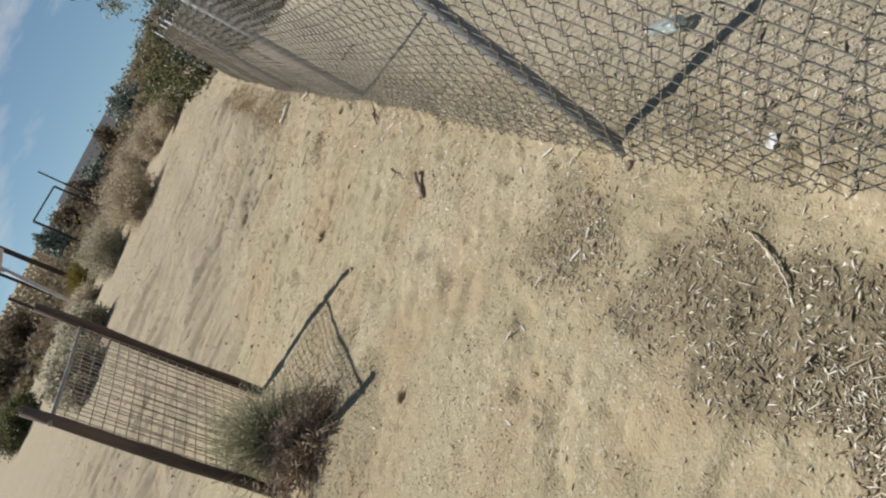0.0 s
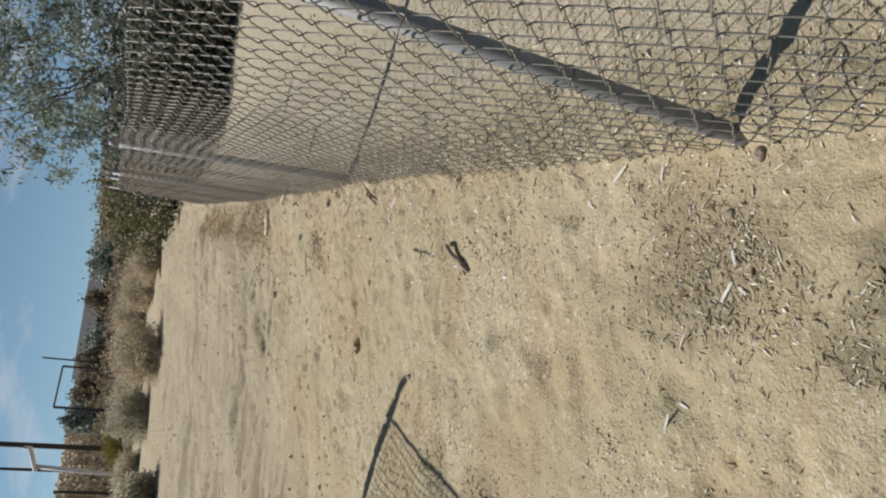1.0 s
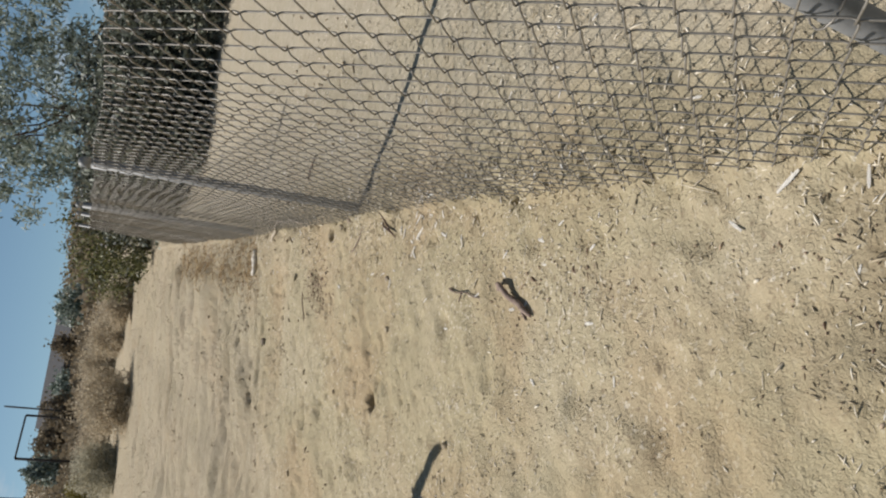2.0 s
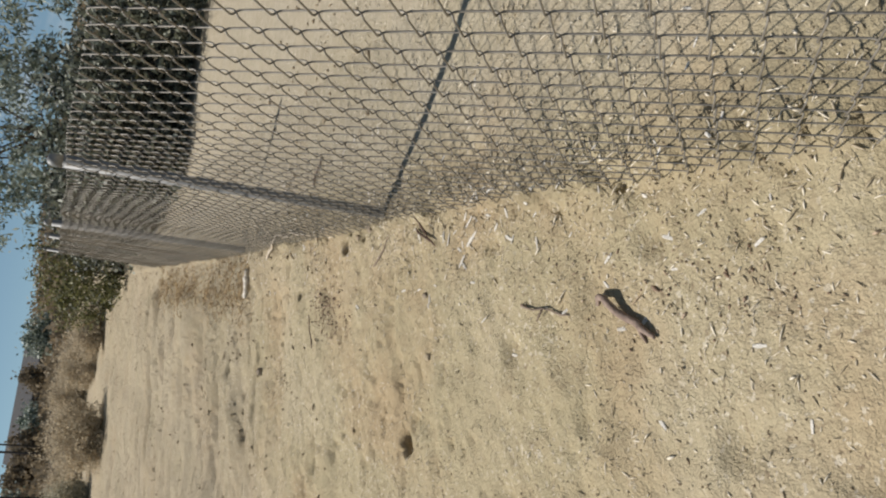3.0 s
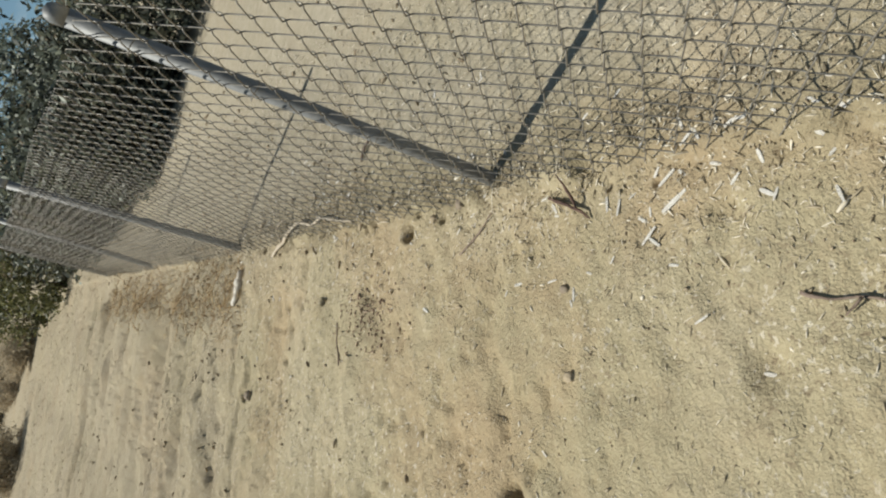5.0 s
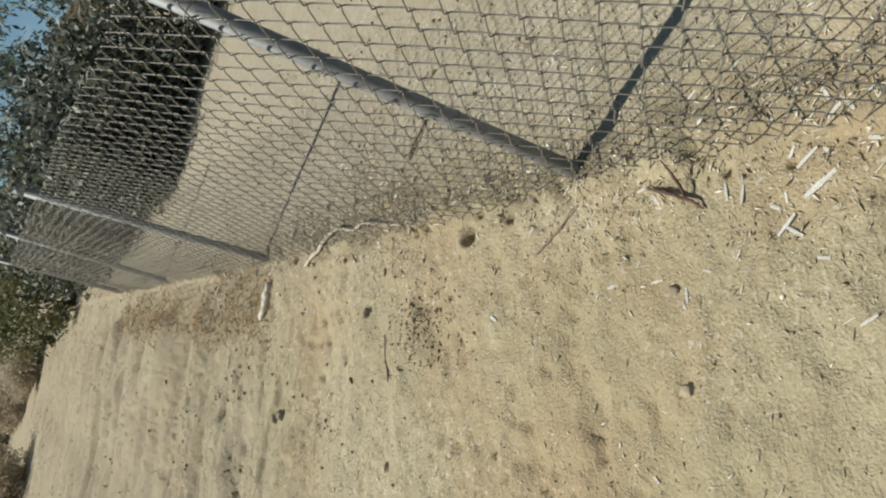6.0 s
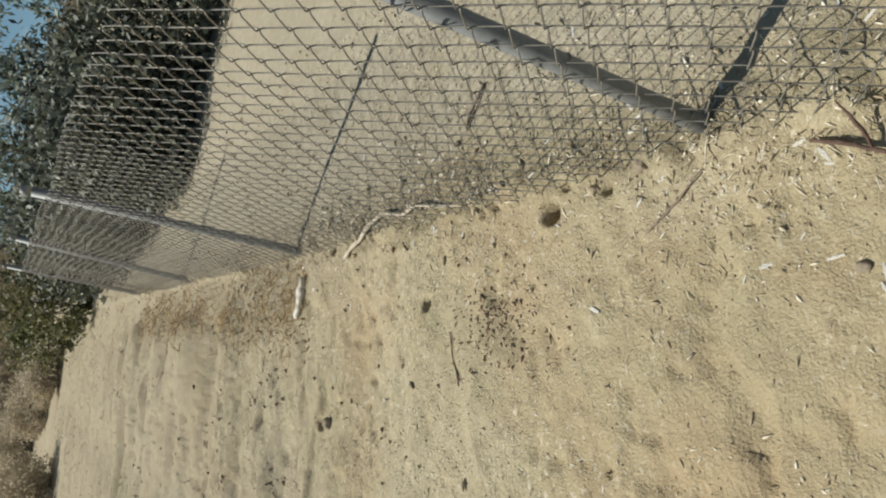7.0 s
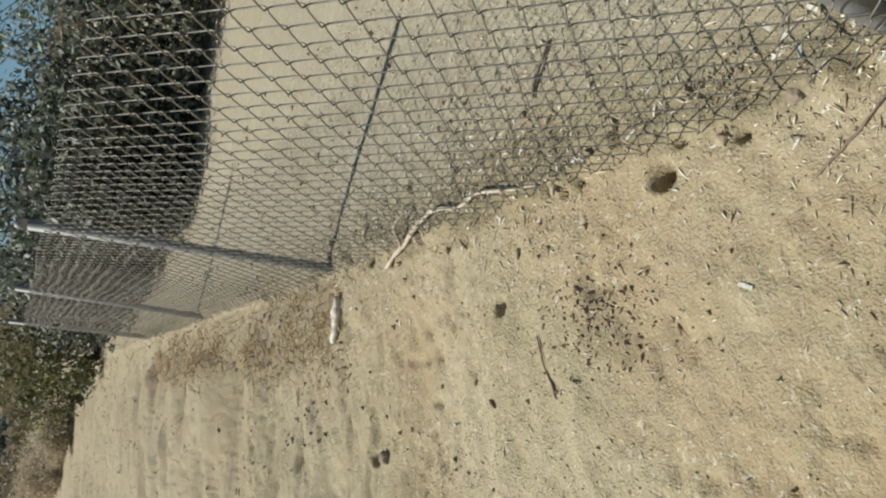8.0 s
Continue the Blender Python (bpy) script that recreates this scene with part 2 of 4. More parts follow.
# burrow mouths: x, y, radius, depth
HOLES = [(-0.448, 4.975, 0.044, 0.26), (-0.712, 2.828, 0.022, 0.18), (0.405, 5.828, 0.025, 0.20), (0.448, 7.41, 0.026, 0.14),
         (0.138, 6.56, 0.015, 0.12), (-0.415, 7.64, 0.026, 0.09), (0.455, 6.22, 0.010, 0.08), (0.46, 7.62, 0.02, 0.10),
         (0.44, 5.577, 0.009, 0.09), (0.475, 5.76, 0.010, 0.09), (0.47, 6.15, 0.010, 0.08), (0.476, 6.29, 0.008, 0.07),
         (0.50, 7.815, 0.016, 0.10), (0.465, 3.642, 0.009, 0.09), (0.445, 4.70, 0.008, 0.07), (0.43, 4.52, 0.009, 0.07)]
FENCE_X = 0.47


def slope_z(x, y):
    return 1.025 * np.tanh(np.asarray(x, float) / 10) - 0.48 * np.tanh(np.asarray(y, float) / 30)


def ground_z(x, y):
    x, y = np.asarray(x, float), np.asarray(y, float)
    z = slope_z(x, y)
    near = np.exp(-((x / 9) ** 2 + ((y - 6) / 16) ** 2))
    z = z + 0.10 * (1 - near) * value_noise(x / 9, y / 9, 3)
    side = 1 / (1 + np.exp(np.clip((x + 0.5) / 0.05, -60, 60))) / (1 + np.exp(np.clip((y - 5.2) / 0.2, -60, 60)))
    calm = (1 - 0.45 * side) * (1 - 0.6 / (1 + np.exp(np.clip(-(x - 0.72) / 0.06, -60, 60))))
    z = z + (0.022 - 0.012 * side) * value_noise(x / 0.8, y / 0.8, 5) + calm * 0.012 * value_noise(x / 0.22, y / 0.22, 6)
    z = z + near * calm * (0.013 * value_noise(x / 0.10, y / 0.075, 8) + 0.009 * value_noise(x / 0.038, y / 0.038, 9))
    # lumpy trodden earth beside the start of the path
    lumpy = 1 / (1 + np.exp(np.clip((y - 4.6) / 0.4, -60, 60))) / (1 + np.exp(np.clip((x + 0.1) / 0.15, -60, 60)))
    z = z + lumpy * (1 - side) * (0.026 * value_noise(x / 0.13, y / 0.10, 24) - 0.05 * np.clip(value_noise(x / 0.09, y / 0.07, 25) - 0.2, 0, 1))
    # shallow furrows across the lot, old prints
    far_part = 1 / (1 + np.exp(np.clip(-(y + 1.2 * np.clip(-x - 0.6, 0, 3) - 7.5) / 1.0, -60, 60))) / (1 + np.exp(np.clip((x - 0.15) / 0.06, -60, 60)))
    z = z + far_part * near * (0.17 * value_noise(x / 2.2, y / 0.45, 14) + 0.13 * value_noise(x / 0.9, y / 0.2, 15))
    z = z - far_part * near * 0.20 * np.clip(value_noise(x / 0.9, y / 0.2, 26) - 0.2, 0, 1)
    z = z + far_part * near * 0.28 * np.clip(value_noise(x / 0.6, y / 0.2, 27) - 0.27, 0, 1)
    dent = np.clip(value_noise(x / 0.16, y / 0.13, 16) - 0.22, 0, 1)
    z = z - 0.10 * near * calm * dent
    pit = np.clip(value_noise(x / 0.055, y / 0.045, 17) - 0.28, 0, 1) * np.clip(0.5 + 2 * value_noise(x / 0.7, y / 0.7, 18), 0, 1)
    z = z - 0.14 * near * calm * pit
    worn = np.exp(-(((x + 0.75) / 0.8) ** 2 + ((y - 8.0) / 1.4) ** 2))
    z = z - worn * (0.20 * np.clip(value_noise(x / 0.24, y / 0.08, 29) - 0.25, 0, 1) - 0.03 * value_noise(x / 0.2, y / 0.12, 30))
    # ruts that run along the fence
    rut = np.exp(-((x + 1.5 - 0.3 * value_noise(y / 4, y * 0, 21)) / 0.35) ** 2) + np.exp(-((x + 3.1 - 0.3 * value_noise(y / 4, y * 0, 22)) / 0.4) ** 2)
    z = z - 0.03 * rut
    # crumbled bank at the foot of the fence
    wob = FENCE_X + 0.06 * value_noise(y / 0.35, y * 0, 11) + 0.03 * value_noise(y / 0.1, y * 0, 12)
    wob = wob + 0.30 * np.clip(value_noise(y / 0.05, y * 0, 13) - 0.2, 0, 1)
    step = 1 / (1 + np.exp(np.clip(-(x - wob) / 0.006, -60, 60)))
    z = z + (0.046 + 0.03 * value_noise(y / 0.4, y * 0, 28)) * step * np.exp(-((x - FENCE_X) / 0.5) ** 2 * (x > FENCE_X))
    for hx, hy, hr, hd in HOLES:
        d = np.hypot((x - hx) * (1 + 0.2 * math.sin(hx * 40)), y - hy) * (1 + 0.35 * value_noise(x / 0.04, y / 0.04, 31))
        z = z - hd / (1 + np.exp((d - hr) / 0.0045)) + 0.005 * np.exp(-((d - hr * 1.9) / (hr * 0.7)) ** 2)
    return z


def gz(x, y):
    return float(ground_z(x, y))


def litter_at(x, y):
    """How much plant litter lies here, 0 to 1; the patch by the panel also carries painted shade."""
    x, y = np.asarray(x, float), np.asarray(y, float)
    w = 0.22 * value_noise(x / 0.25, y / 0.25, 41) + 0.12 * value_noise(x / 0.08, y / 0.08, 42)
    soft = lambda d: 1 / (1 + np.exp(np.clip(d / 0.014, -60, 60)))
    heap = soft((np.abs((x - 0.165) / 0.22) ** 3 + np.abs((y - 0.92) / 0.80) ** 3) ** (1 / 3) * 0.3 - 0.3 + w * 0.7)
    tail = np.hypot((x - 0.21 - 0.12 * (y - 2.0)) / 0.19, (y - 2.21) / 0.30) * 0.2 - 0.18 + 1.1 * w
    heap = np.maximum(heap, 0.75 / (1 + np.exp(np.clip(tail / 0.04, -60, 60))))
    behind = 0.45 * soft(FENCE_X + 0.0 - x + w * 0.3) * soft(x - 0.85 - 0.22 * np.sin(y * 1.3) + 1.6 * w)
    far = 0.6 * soft(np.abs(x - 0.26) - 0.20 + 1.4 * w) * soft(np.abs(y - 10.4) - 2.3 + 2 * w)
    red = 0.5 * soft(np.hypot(x - 0.07, (y - 6.1) / 1.3) - 0.10 + 1.6 * w)
    foot = 0.9 * soft(np.abs(x - 0.53) - 0.05 + 0.6 * w) * soft(np.abs(y - 6.7) - 1.6)
    # dark soil by the panel's weeds, with their brownish shade painted in
    weed_soil_shade = 0.5 * soft(np.hypot((x + 1.1) / 0.42, (y - 3.3) / 0.55) * 0.3 - 0.3 + 0.9 * w)
    return np.clip(np.maximum.reduce([heap, behind, far, red, foot, weed_soil_shade]), 0, 1)


def widening(first, step, out, grow):
    """Places that run outwards from first, ever further apart."""
    got = [first]
    while abs(got[-1]) < out:
        step *= grow
        got.append(got[-1] + step)
    return np.array(got[1:])


gx = np.concatenate([widening(-6, -0.05, 2600, 1.2)[::-1], np.arange(-6, -1.3, 0.05), np.arange(-1.3, 0.3, 0.015), np.arange(0.3, 0.6, 0.008), np.arange(0.6, 1.3, 0.02), widening(1.3, 0.02, 2600, 1.16)])
gy = np.concatenate([widening(0.7, -0.016, 2600, 1.3)[::-1], np.arange(0.7, 2.6, 0.016), np.arange(2.6, 8.4, 0.014), np.arange(8.4, 10, 0.02), np.arange(10, 24, 0.055), widening(24, 0.055, 2600, 1.12)])
mx, my = np.meshgrid(gx, gy)
mz = ground_z(mx, my)
nx, ny = len(gx), len(gy)
idx = np.arange(nx * ny).reshape(ny, nx)
quad = np.stack([idx[:-1, :-1], idx[:-1, 1:], idx[1:, 1:], idx[1:, :-1]], -1).reshape(-1, 4)
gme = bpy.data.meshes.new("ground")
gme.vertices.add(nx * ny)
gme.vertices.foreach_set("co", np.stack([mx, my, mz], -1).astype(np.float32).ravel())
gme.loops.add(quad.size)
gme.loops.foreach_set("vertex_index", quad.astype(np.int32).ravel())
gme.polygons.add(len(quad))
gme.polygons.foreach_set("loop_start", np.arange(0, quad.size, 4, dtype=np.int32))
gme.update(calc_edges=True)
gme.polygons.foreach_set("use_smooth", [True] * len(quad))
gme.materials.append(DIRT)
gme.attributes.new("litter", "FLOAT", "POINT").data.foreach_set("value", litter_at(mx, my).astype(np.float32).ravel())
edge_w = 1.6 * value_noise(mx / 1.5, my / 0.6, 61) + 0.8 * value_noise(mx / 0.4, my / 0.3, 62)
# greyer, darker tone past an uneven edge, far and to the left
far_grey = 1 / (1 + np.exp(np.clip(-(my + 1.1 * np.clip(-mx, 0, 4) - 8.6 + 2.0 * np.clip(mx, 0, 3) + edge_w) / 0.5, -60, 60)))
gme.attributes.new("darker", "FLOAT", "POINT").data.foreach_set("value", 0.85 * far_grey.astype(np.float32).ravel())
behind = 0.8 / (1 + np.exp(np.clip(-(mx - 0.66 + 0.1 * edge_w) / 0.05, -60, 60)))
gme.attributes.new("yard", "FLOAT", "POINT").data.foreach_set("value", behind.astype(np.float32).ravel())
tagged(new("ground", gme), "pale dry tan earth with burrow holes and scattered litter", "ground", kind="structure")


# ---- chain-link fence ----
# foot x, y and head x, y of each post
POSTS = [(0.50, -1.02, 0.50, -1.02), (0.482, 2.044, 0.522, 2.030), (0.516, 5.192, 0.452, 5.132), (0.486, 8.092, 0.446, 8.086), (0.50, 11.10, 0.535, 11.09), (0.52, 14.1, 0.52, 14.1)]
TOP = 1.335
CELL = 0.048                                    # half a diamond, along the fence
fence = tagged(empty("chain_link_fence", 0.5, 6.5, gz(0.5, 6.5)), "galvanised chain-link fence with round steel posts along bare earth", "fence")
inv = Matrix.Translation(-Vector(fence.location))


def fence_base(y):
    return float(slope_z(FENCE_X, y))


for px, py, qx, qy in POSTS:
    zb = gz(px, py)
    tip = Vector((qx - px, qy - py, TOP - zb))
    v, f = tube_data([tip * -0.2, tip * 0.02, tip], [0.0235] * 3, 20)
    post = part("post", mesh_from("post", v, f, GALVANISED, True), fence, "", inv @ Matrix.Translation((px, py, zb)))
    cap = tube("post_cap", [(0, 0, -0.02), (0, 0, 0.012), (0, 0, 0.026), (0, 0, 0.032)], [0.0242, 0.0242, 0.018, 0.004], GALVANISED, 16)
    part("post_cap", cap, post, "", Matrix.Translation(tip))

# one zigzag wire, a flattened helix hooked round its neighbour at every bend
SEG = 0.053                                     # rise from one bend to the next
rise = TOP - 0.02 - fence_base(6.5)
bends = int(rise / SEG)
wire_path = []
for i in range(bends):
    for u in (0.0, 0.06, 0.14, 0.5, 0.86, 0.94):
        leg = 1 if i % 2 == 0 else -1
        out = math.sin(math.pi * min(u, 1 - u) / 0.14 / 2) if min(u, 1 - u) < 0.14 else 1.0
        side = 1 - 2 * min(1.0, max(0.0, (u - 0.03) / 0.94))
        wire_path.append((0.0052 * leg * out, -leg * side * (CELL / 2 + 0.0022), SEG * (i + u)))
wire_me = tube("wire", wire_path, 0.0019, WIRE, 5)
y = -1.0
k = 0
while y < POSTS[-1][1]:
    foot = float(np.interp(y, [p[1] for p in POSTS], [p[0] for p in POSTS])) - 0.032
    head = float(np.interp(y, [p[3] for p in POSTS], [p[2] for p in POSTS])) - 0.032
    wave = 0.005 * math.sin(y * 2.07 - 1.1)
    lean = math.atan2(head - foot + 0.006 * math.sin(y * 5.3 + 1), TOP - fence_base(y))
    part("wire", wire_me, fence, "", inv @ Matrix.Translation((foot + wave, y, fence_base(y) + 0.012 + 0.008 * math.sin(y * 3.1))) @ Matrix.Rotation(lean, 4, "Y") @ Matrix.Rotation(math.pi * (k % 2), 4, "Z"))
    y += CELL
    k += 1
for px, py, qx, qy in POSTS[1:]:
    for h in (0.12, 0.5, 0.88, 1.2):
        cx, cy = px + (qx - px) * h / 1.36, py + (qy - py) * h / 1.36
        ring = [(cx - 0.004 + 0.030 * math.cos(a), cy + 0.0275 * math.sin(a), fence_base(py) + h + 0.004 * math.sin(a * 2)) for a in np.linspace(0, 2 * math.pi, 13)]
        part("tie_wire", tube("tie_wire", ring, 0.0018, WIRE, 4), fence, "", inv)

# ---- small mesh panel on two wooden posts ----
panel = tagged(empty("mesh_panel", -1.75, 4.5, gz(-1.75, 4.5)), "rusty welded wire panel between two dark wooden posts", "fence panel")
pinv = Matrix.Translation(-Vector(panel.location))
PA, PB = (-1.60, 4.93), (-1.76, 3.88)
for (px, py), top in ((PA, 1.23), (PB, 1.10)):
    zb = gz(px, py)
    path = [(px + 0.006 * math.sin(h * 7), py + 0.005 * math.cos(h * 9), zb + h) for h in np.linspace(-0.2, top - zb, 9)]
    part("post", tube("post", path, [0.035, 0.034, 0.035, 0.033, 0.034, 0.032, 0.033, 0.031, 0.028], OLD_WOOD, 10), panel, "", pinv)
za, zb = 0.95, 0.96
part("top_rail", tube("top_rail", [(PA[0], PA[1] + 0.05, za), ((PA[0] + PB[0]) / 2, (PA[1] + PB[1]) / 2, (za + zb) / 2 - 0.005), (PB[0], PB[1] - 0.05, zb)], 0.011, GREY_PIPE, 12), panel, "grey pipe rail", pinv)
ga, gb = gz(*PA), gz(*PB)
cols, rows_n = 26, 19
for i in range(1, cols):
    u = i / cols
    x, y = PA[0] + (PB[0] - PA[0]) * u, PA[1] + (PB[1] - PA[1]) * u
    lo = ga + (gb - ga) * u + 0.02
    wob = 0.008 * math.sin(i * 2.3)
    part("upright_wire", tube("upright_wire", [(x, y, lo), (x + wob, y + wob, 0.4), (x, y, 0.945)], 0.0028, RUSTED_WIRE, 4), panel, "", pinv)
for i in range(rows_n):
    u = (i + 0.3) / rows_n
    a = (PA[0], PA[1], ga + 0.02 + (za - ga - 0.03) * u)
    c = (PB[0], PB[1], gb + 0.02 + (zb - gb - 0.03) * u)
    mid = ((a[0] + c[0]) / 2 + 0.012 * math.sin(i), (a[1] + c[1]) / 2, (a[2] + c[2]) / 2 - 0.008)
    part("cross_wire", tube("cross_wire", [a, mid, c], 0.0030, RUSTED_WIRE, 4), panel, "", pinv)


# ---- plants ----
def leaves(centres, length, width, droop=0.0, sub=None):
    """Corners of pointed leaves about the centres."""
    r = sub or rng
    k = len(centres)
    d = r.normal(size=(k, 3))
    d[:, 2] -= droop
    d /= np.linalg.norm(d, axis=1)[:, None]
    s = np.cross(d, r.normal(size=(k, 3)))
    s /= np.linalg.norm(s, axis=1)[:, None] + 1e-9
    ln = length * r.uniform(0.6, 1.3, (k, 1))
    wd = width * r.uniform(0.6, 1.3, (k, 1))
    return np.stack([centres - d * ln / 2, centres + s * wd / 2, centres + d * ln / 2, centres - s * wd / 2], 1)


def clumps(count, per, size, clump, seed, hollow=0.0):
    """Points in uneven clumps inside an ellipsoid of half-axes size."""
    r = np.random.default_rng(seed)
    c = r.normal(size=(count, 3))
    c /= np.linalg.norm(c, axis=1)[:, None]
    c *= (hollow + (1 - hollow) * r.uniform(0, 1, (count, 1)) ** 0.45)
    c *= np.array(size) * r.uniform(0.75, 1.12, (count, 1))
    rad = clump * r.uniform(0.5, 1.3, (count, 1, 1))
    p = c[:, None, :] + r.normal(size=(count, per, 3)) * rad * 0.55
    return p.reshape(-1, 3), c


def branch(p, q, r0, r1, bend, seed):
    r = random.Random(seed)
    p, q = Vector(p), Vector(q)
    n = 6
    off = Vector((r.uniform(-1, 1), r.uniform(-1, 1), r.uniform(-0.3, 0.6))) * bend
    pts = [p.lerp(q, i / n) + off * math.sin(math.pi * i / n) + Vector((r.uniform(-1, 1), r.uniform(-1, 1), r.uniform(-1, 1))) * bend * 0.15 * (0 < i < n) for i in range(n + 1)]
    return tube_data(pts, [r0 + (r1 - r0) * i / n for i in range(n + 1)], 7)


def tree(name, x, y, height, crown_at, half, n_clumps, per, clump, leaf, mat, label, seed, droop=0.8):
    z = gz(x, y)
    t = tagged(empty(name, x, y, z), label, "tree")
    cz = crown_at - z
    pts, cen = clumps(n_clumps, per, half, clump, seed, 0.25)
    pts[:, 2] += cz
    cen[:, 2] += cz
    trunk = [branch((0, 0, -0.2), (0.15, 0.1, cz * 0.75), height * 0.022, height * 0.014, 0.15, seed)]
    limbs = cen[:: max(1, len(cen) // 9)]
    for j, c in enumerate(limbs):
        trunk.append(branch((0.15, 0.1, cz * (0.5 + 0.25 * (j % 4) / 4)), c, height * 0.0055, 0.008, 0.6, seed + j))
    for j, c in enumerate(cen[:: max(1, len(cen) // 60)]):
        hub = min(limbs, key=lambda q: float(np.linalg.norm(q - c)))
        trunk.append(branch(hub, c, 0.009, 0.004, 0.25, seed + 50 + j))
    part("trunk", joined("trunk", trunk, DARK_TWIG), t)
    part("crown", quads_mesh("crown", leaves(pts, leaf, leaf * 0.32, droop, np.random.default_rng(seed + 1)), mat), t)
    return t


def shrub(name, x, y, half, n_clumps, per, clump, leaf, mat, label, seed, wide=0.45, lift=0.75, category="shrub"):
    z = gz(x, y)
    t = tagged(empty(name, x, y, z), label, category)
    pts, cen = clumps(n_clumps, per, half, clump, seed)
    pts[:, 2] += half[2] * lift
    cen[:, 2] += half[2] * lift
    pts[:, 2] = np.abs(pts[:, 2]) + 0.01
    stems = [branch((0.03 * math.cos(j), 0.03 * math.sin(j), -0.05), (c[0] * 0.8, c[1] * 0.8, abs(c[2]) * 0.9), 0.018, 0.005, 0.08, seed + j) for j, c in enumerate(cen[:: max(1, len(cen) // 12)])]
    part("stem", joined("stem", stems, DARK_TWIG), t)
    part("foliage", quads_mesh("foliage", leaves(pts, leaf, leaf * wide, 0, np.random.default_rng(seed + 1)), mat), t)
    return t


def brush(name, x, y, radius, height, blades, mat, label, seed, thick=0.006, category="bush", stiff=0.6):
    """A rounded dry bush of many thin stalks that spread from its root."""
    z = gz(x, y)
    t = tagged(empty(name, x, y, z), label, category)
    r = np.random.default_rng(seed)
    az = r.uniform(0, 2 * np.pi, blades)
    el = np.arcsin(r.uniform(0.02, 1, blades) ** stiff)
    ln = r.uniform(0.55, 1.08, blades) * (1 + 0.18 * np.sin(3 * az + seed))
    d = np.stack([np.cos(az) * np.cos(el) * radius, np.sin(az) * np.cos(el) * radius, np.sin(el) * height], 1)
    tip = d * ln[:, None]
    mid = tip * r.uniform(0.45, 0.65, (blades, 1)) + r.normal(size=(blades, 3)) * radius * 0.07
    mid[:, 2] = np.abs(mid[:, 2]) + 0.03 * height
    tip[:, 2] = np.abs(tip[:, 2])
    root = r.normal(size=(blades, 3)) * np.array([0.16, 0.16, 0.0]) * radius
    s = np.cross(d, r.normal(size=(blades, 3)))
    s = s / (np.linalg.norm(s, axis=1)[:, None] + 1e-9) * thick
    low = np.stack([root - s, root + s, mid + s, mid - s], 1)
    high = np.stack([mid - s, mid + s, tip + s * 0.25, tip - s * 0.25], 1)
    sprig = np.repeat(tip, 3, 0) * r.uniform(0.6, 1.0, (blades * 3, 1)) + r.normal(size=(blades * 3, 3)) * radius * 0.05
    sprig[:, 2] = np.abs(sprig[:, 2])
    small = leaves(sprig, thick * 12, thick * 2.4, 0, r)
    part("stalk_mass", quads_mesh("stalk_mass", np.concatenate([low, high]), mat), t)
    part("sprig_mass", quads_mesh("sprig_mass", small, mat), t)
    return t


def at(az, dist):
    """A place in the direction az, degrees from +y towards +x, seen from the middle of the early path."""
    return 0.05 + dist * math.sin(radians(az)), 1.0 + dist * math.cos(radians(az))


# dark hedge and trees behind the fence
for i, (x, y, hx, hz) in enumerate([(1.7, 13.6, 0.9, 0.95), (2.6, 12.2, 0.9, 0.95), (3.7, 11.4, 1.0, 0.95), (4.9, 10.9, 1.0, 1.0), (6.2, 10.4, 1.1, 1.0), (7.6, 10.0, 1.1, 1.0), (9.1, 9.4, 1.1, 1.05), (1.5, 16.2, 1.0, 1.0), (3.0, 14.6, 1.1, 1.1), (5.2, 13.4, 1.2, 1.2), (8.0, 12.6, 1.3, 1.2), (1.75, 12.3, 0.6, 0.9), (1.3, 14.7, 0.65, 0.9), (1.35, 17.6, 0.9, 1.0)]):
    shrub("hedge_shrub", x, y, (hx, 0.85, hz), 210, 30, 0.24, 0.10, LEAF_DARK, "dense dark green shrub on bare earth behind the fence", 100 + i, lift=0.6)["group"] = "dark shrubs behind the fence"
tree("eucalyptus_tree", 3.5, 22.5, 6.0, 3.0, (2.9, 2.4, 2.5), 190, 56, 0.31, 0.18, LEAF_GREY, "sparse grey-green eucalyptus tree behind the fence", 300)
tree("eucalyptus_tree", 8.4, 20.0, 6.5, 3.3, (3.4, 2.8, 2.8), 240, 56, 0.31, 0.18, LEAF_GREY, "grey-green eucalyptus tree with open crown behind the fence", 330)
tree("eucalyptus_tree", 12.5, 15.5, 6.5, 3.4, (3.4, 2.8, 2.9), 250, 56, 0.31, 0.18, LEAF_GREY, "grey-green eucalyptus tree with twisted dark limbs", 360)
# green shrubs past the end of the fence
x, y = at(1.4, 18.6)
shrub("green_shrub", x, y, (0.9, 0.8, 1.05), 110, 34, 0.2, 0.10, LEAF_GREEN, "green leafy shrub past the end of the fence", 400, lift=0.8)
x, y = at(-0.7, 21.5)
shrub("green_shrub", x, y, (0.75, 0.7, 0.85), 80, 30, 0.2, 0.10, LEAF_GREEN, "low brownish green shrub beside bare earth", 410, lift=0.7)
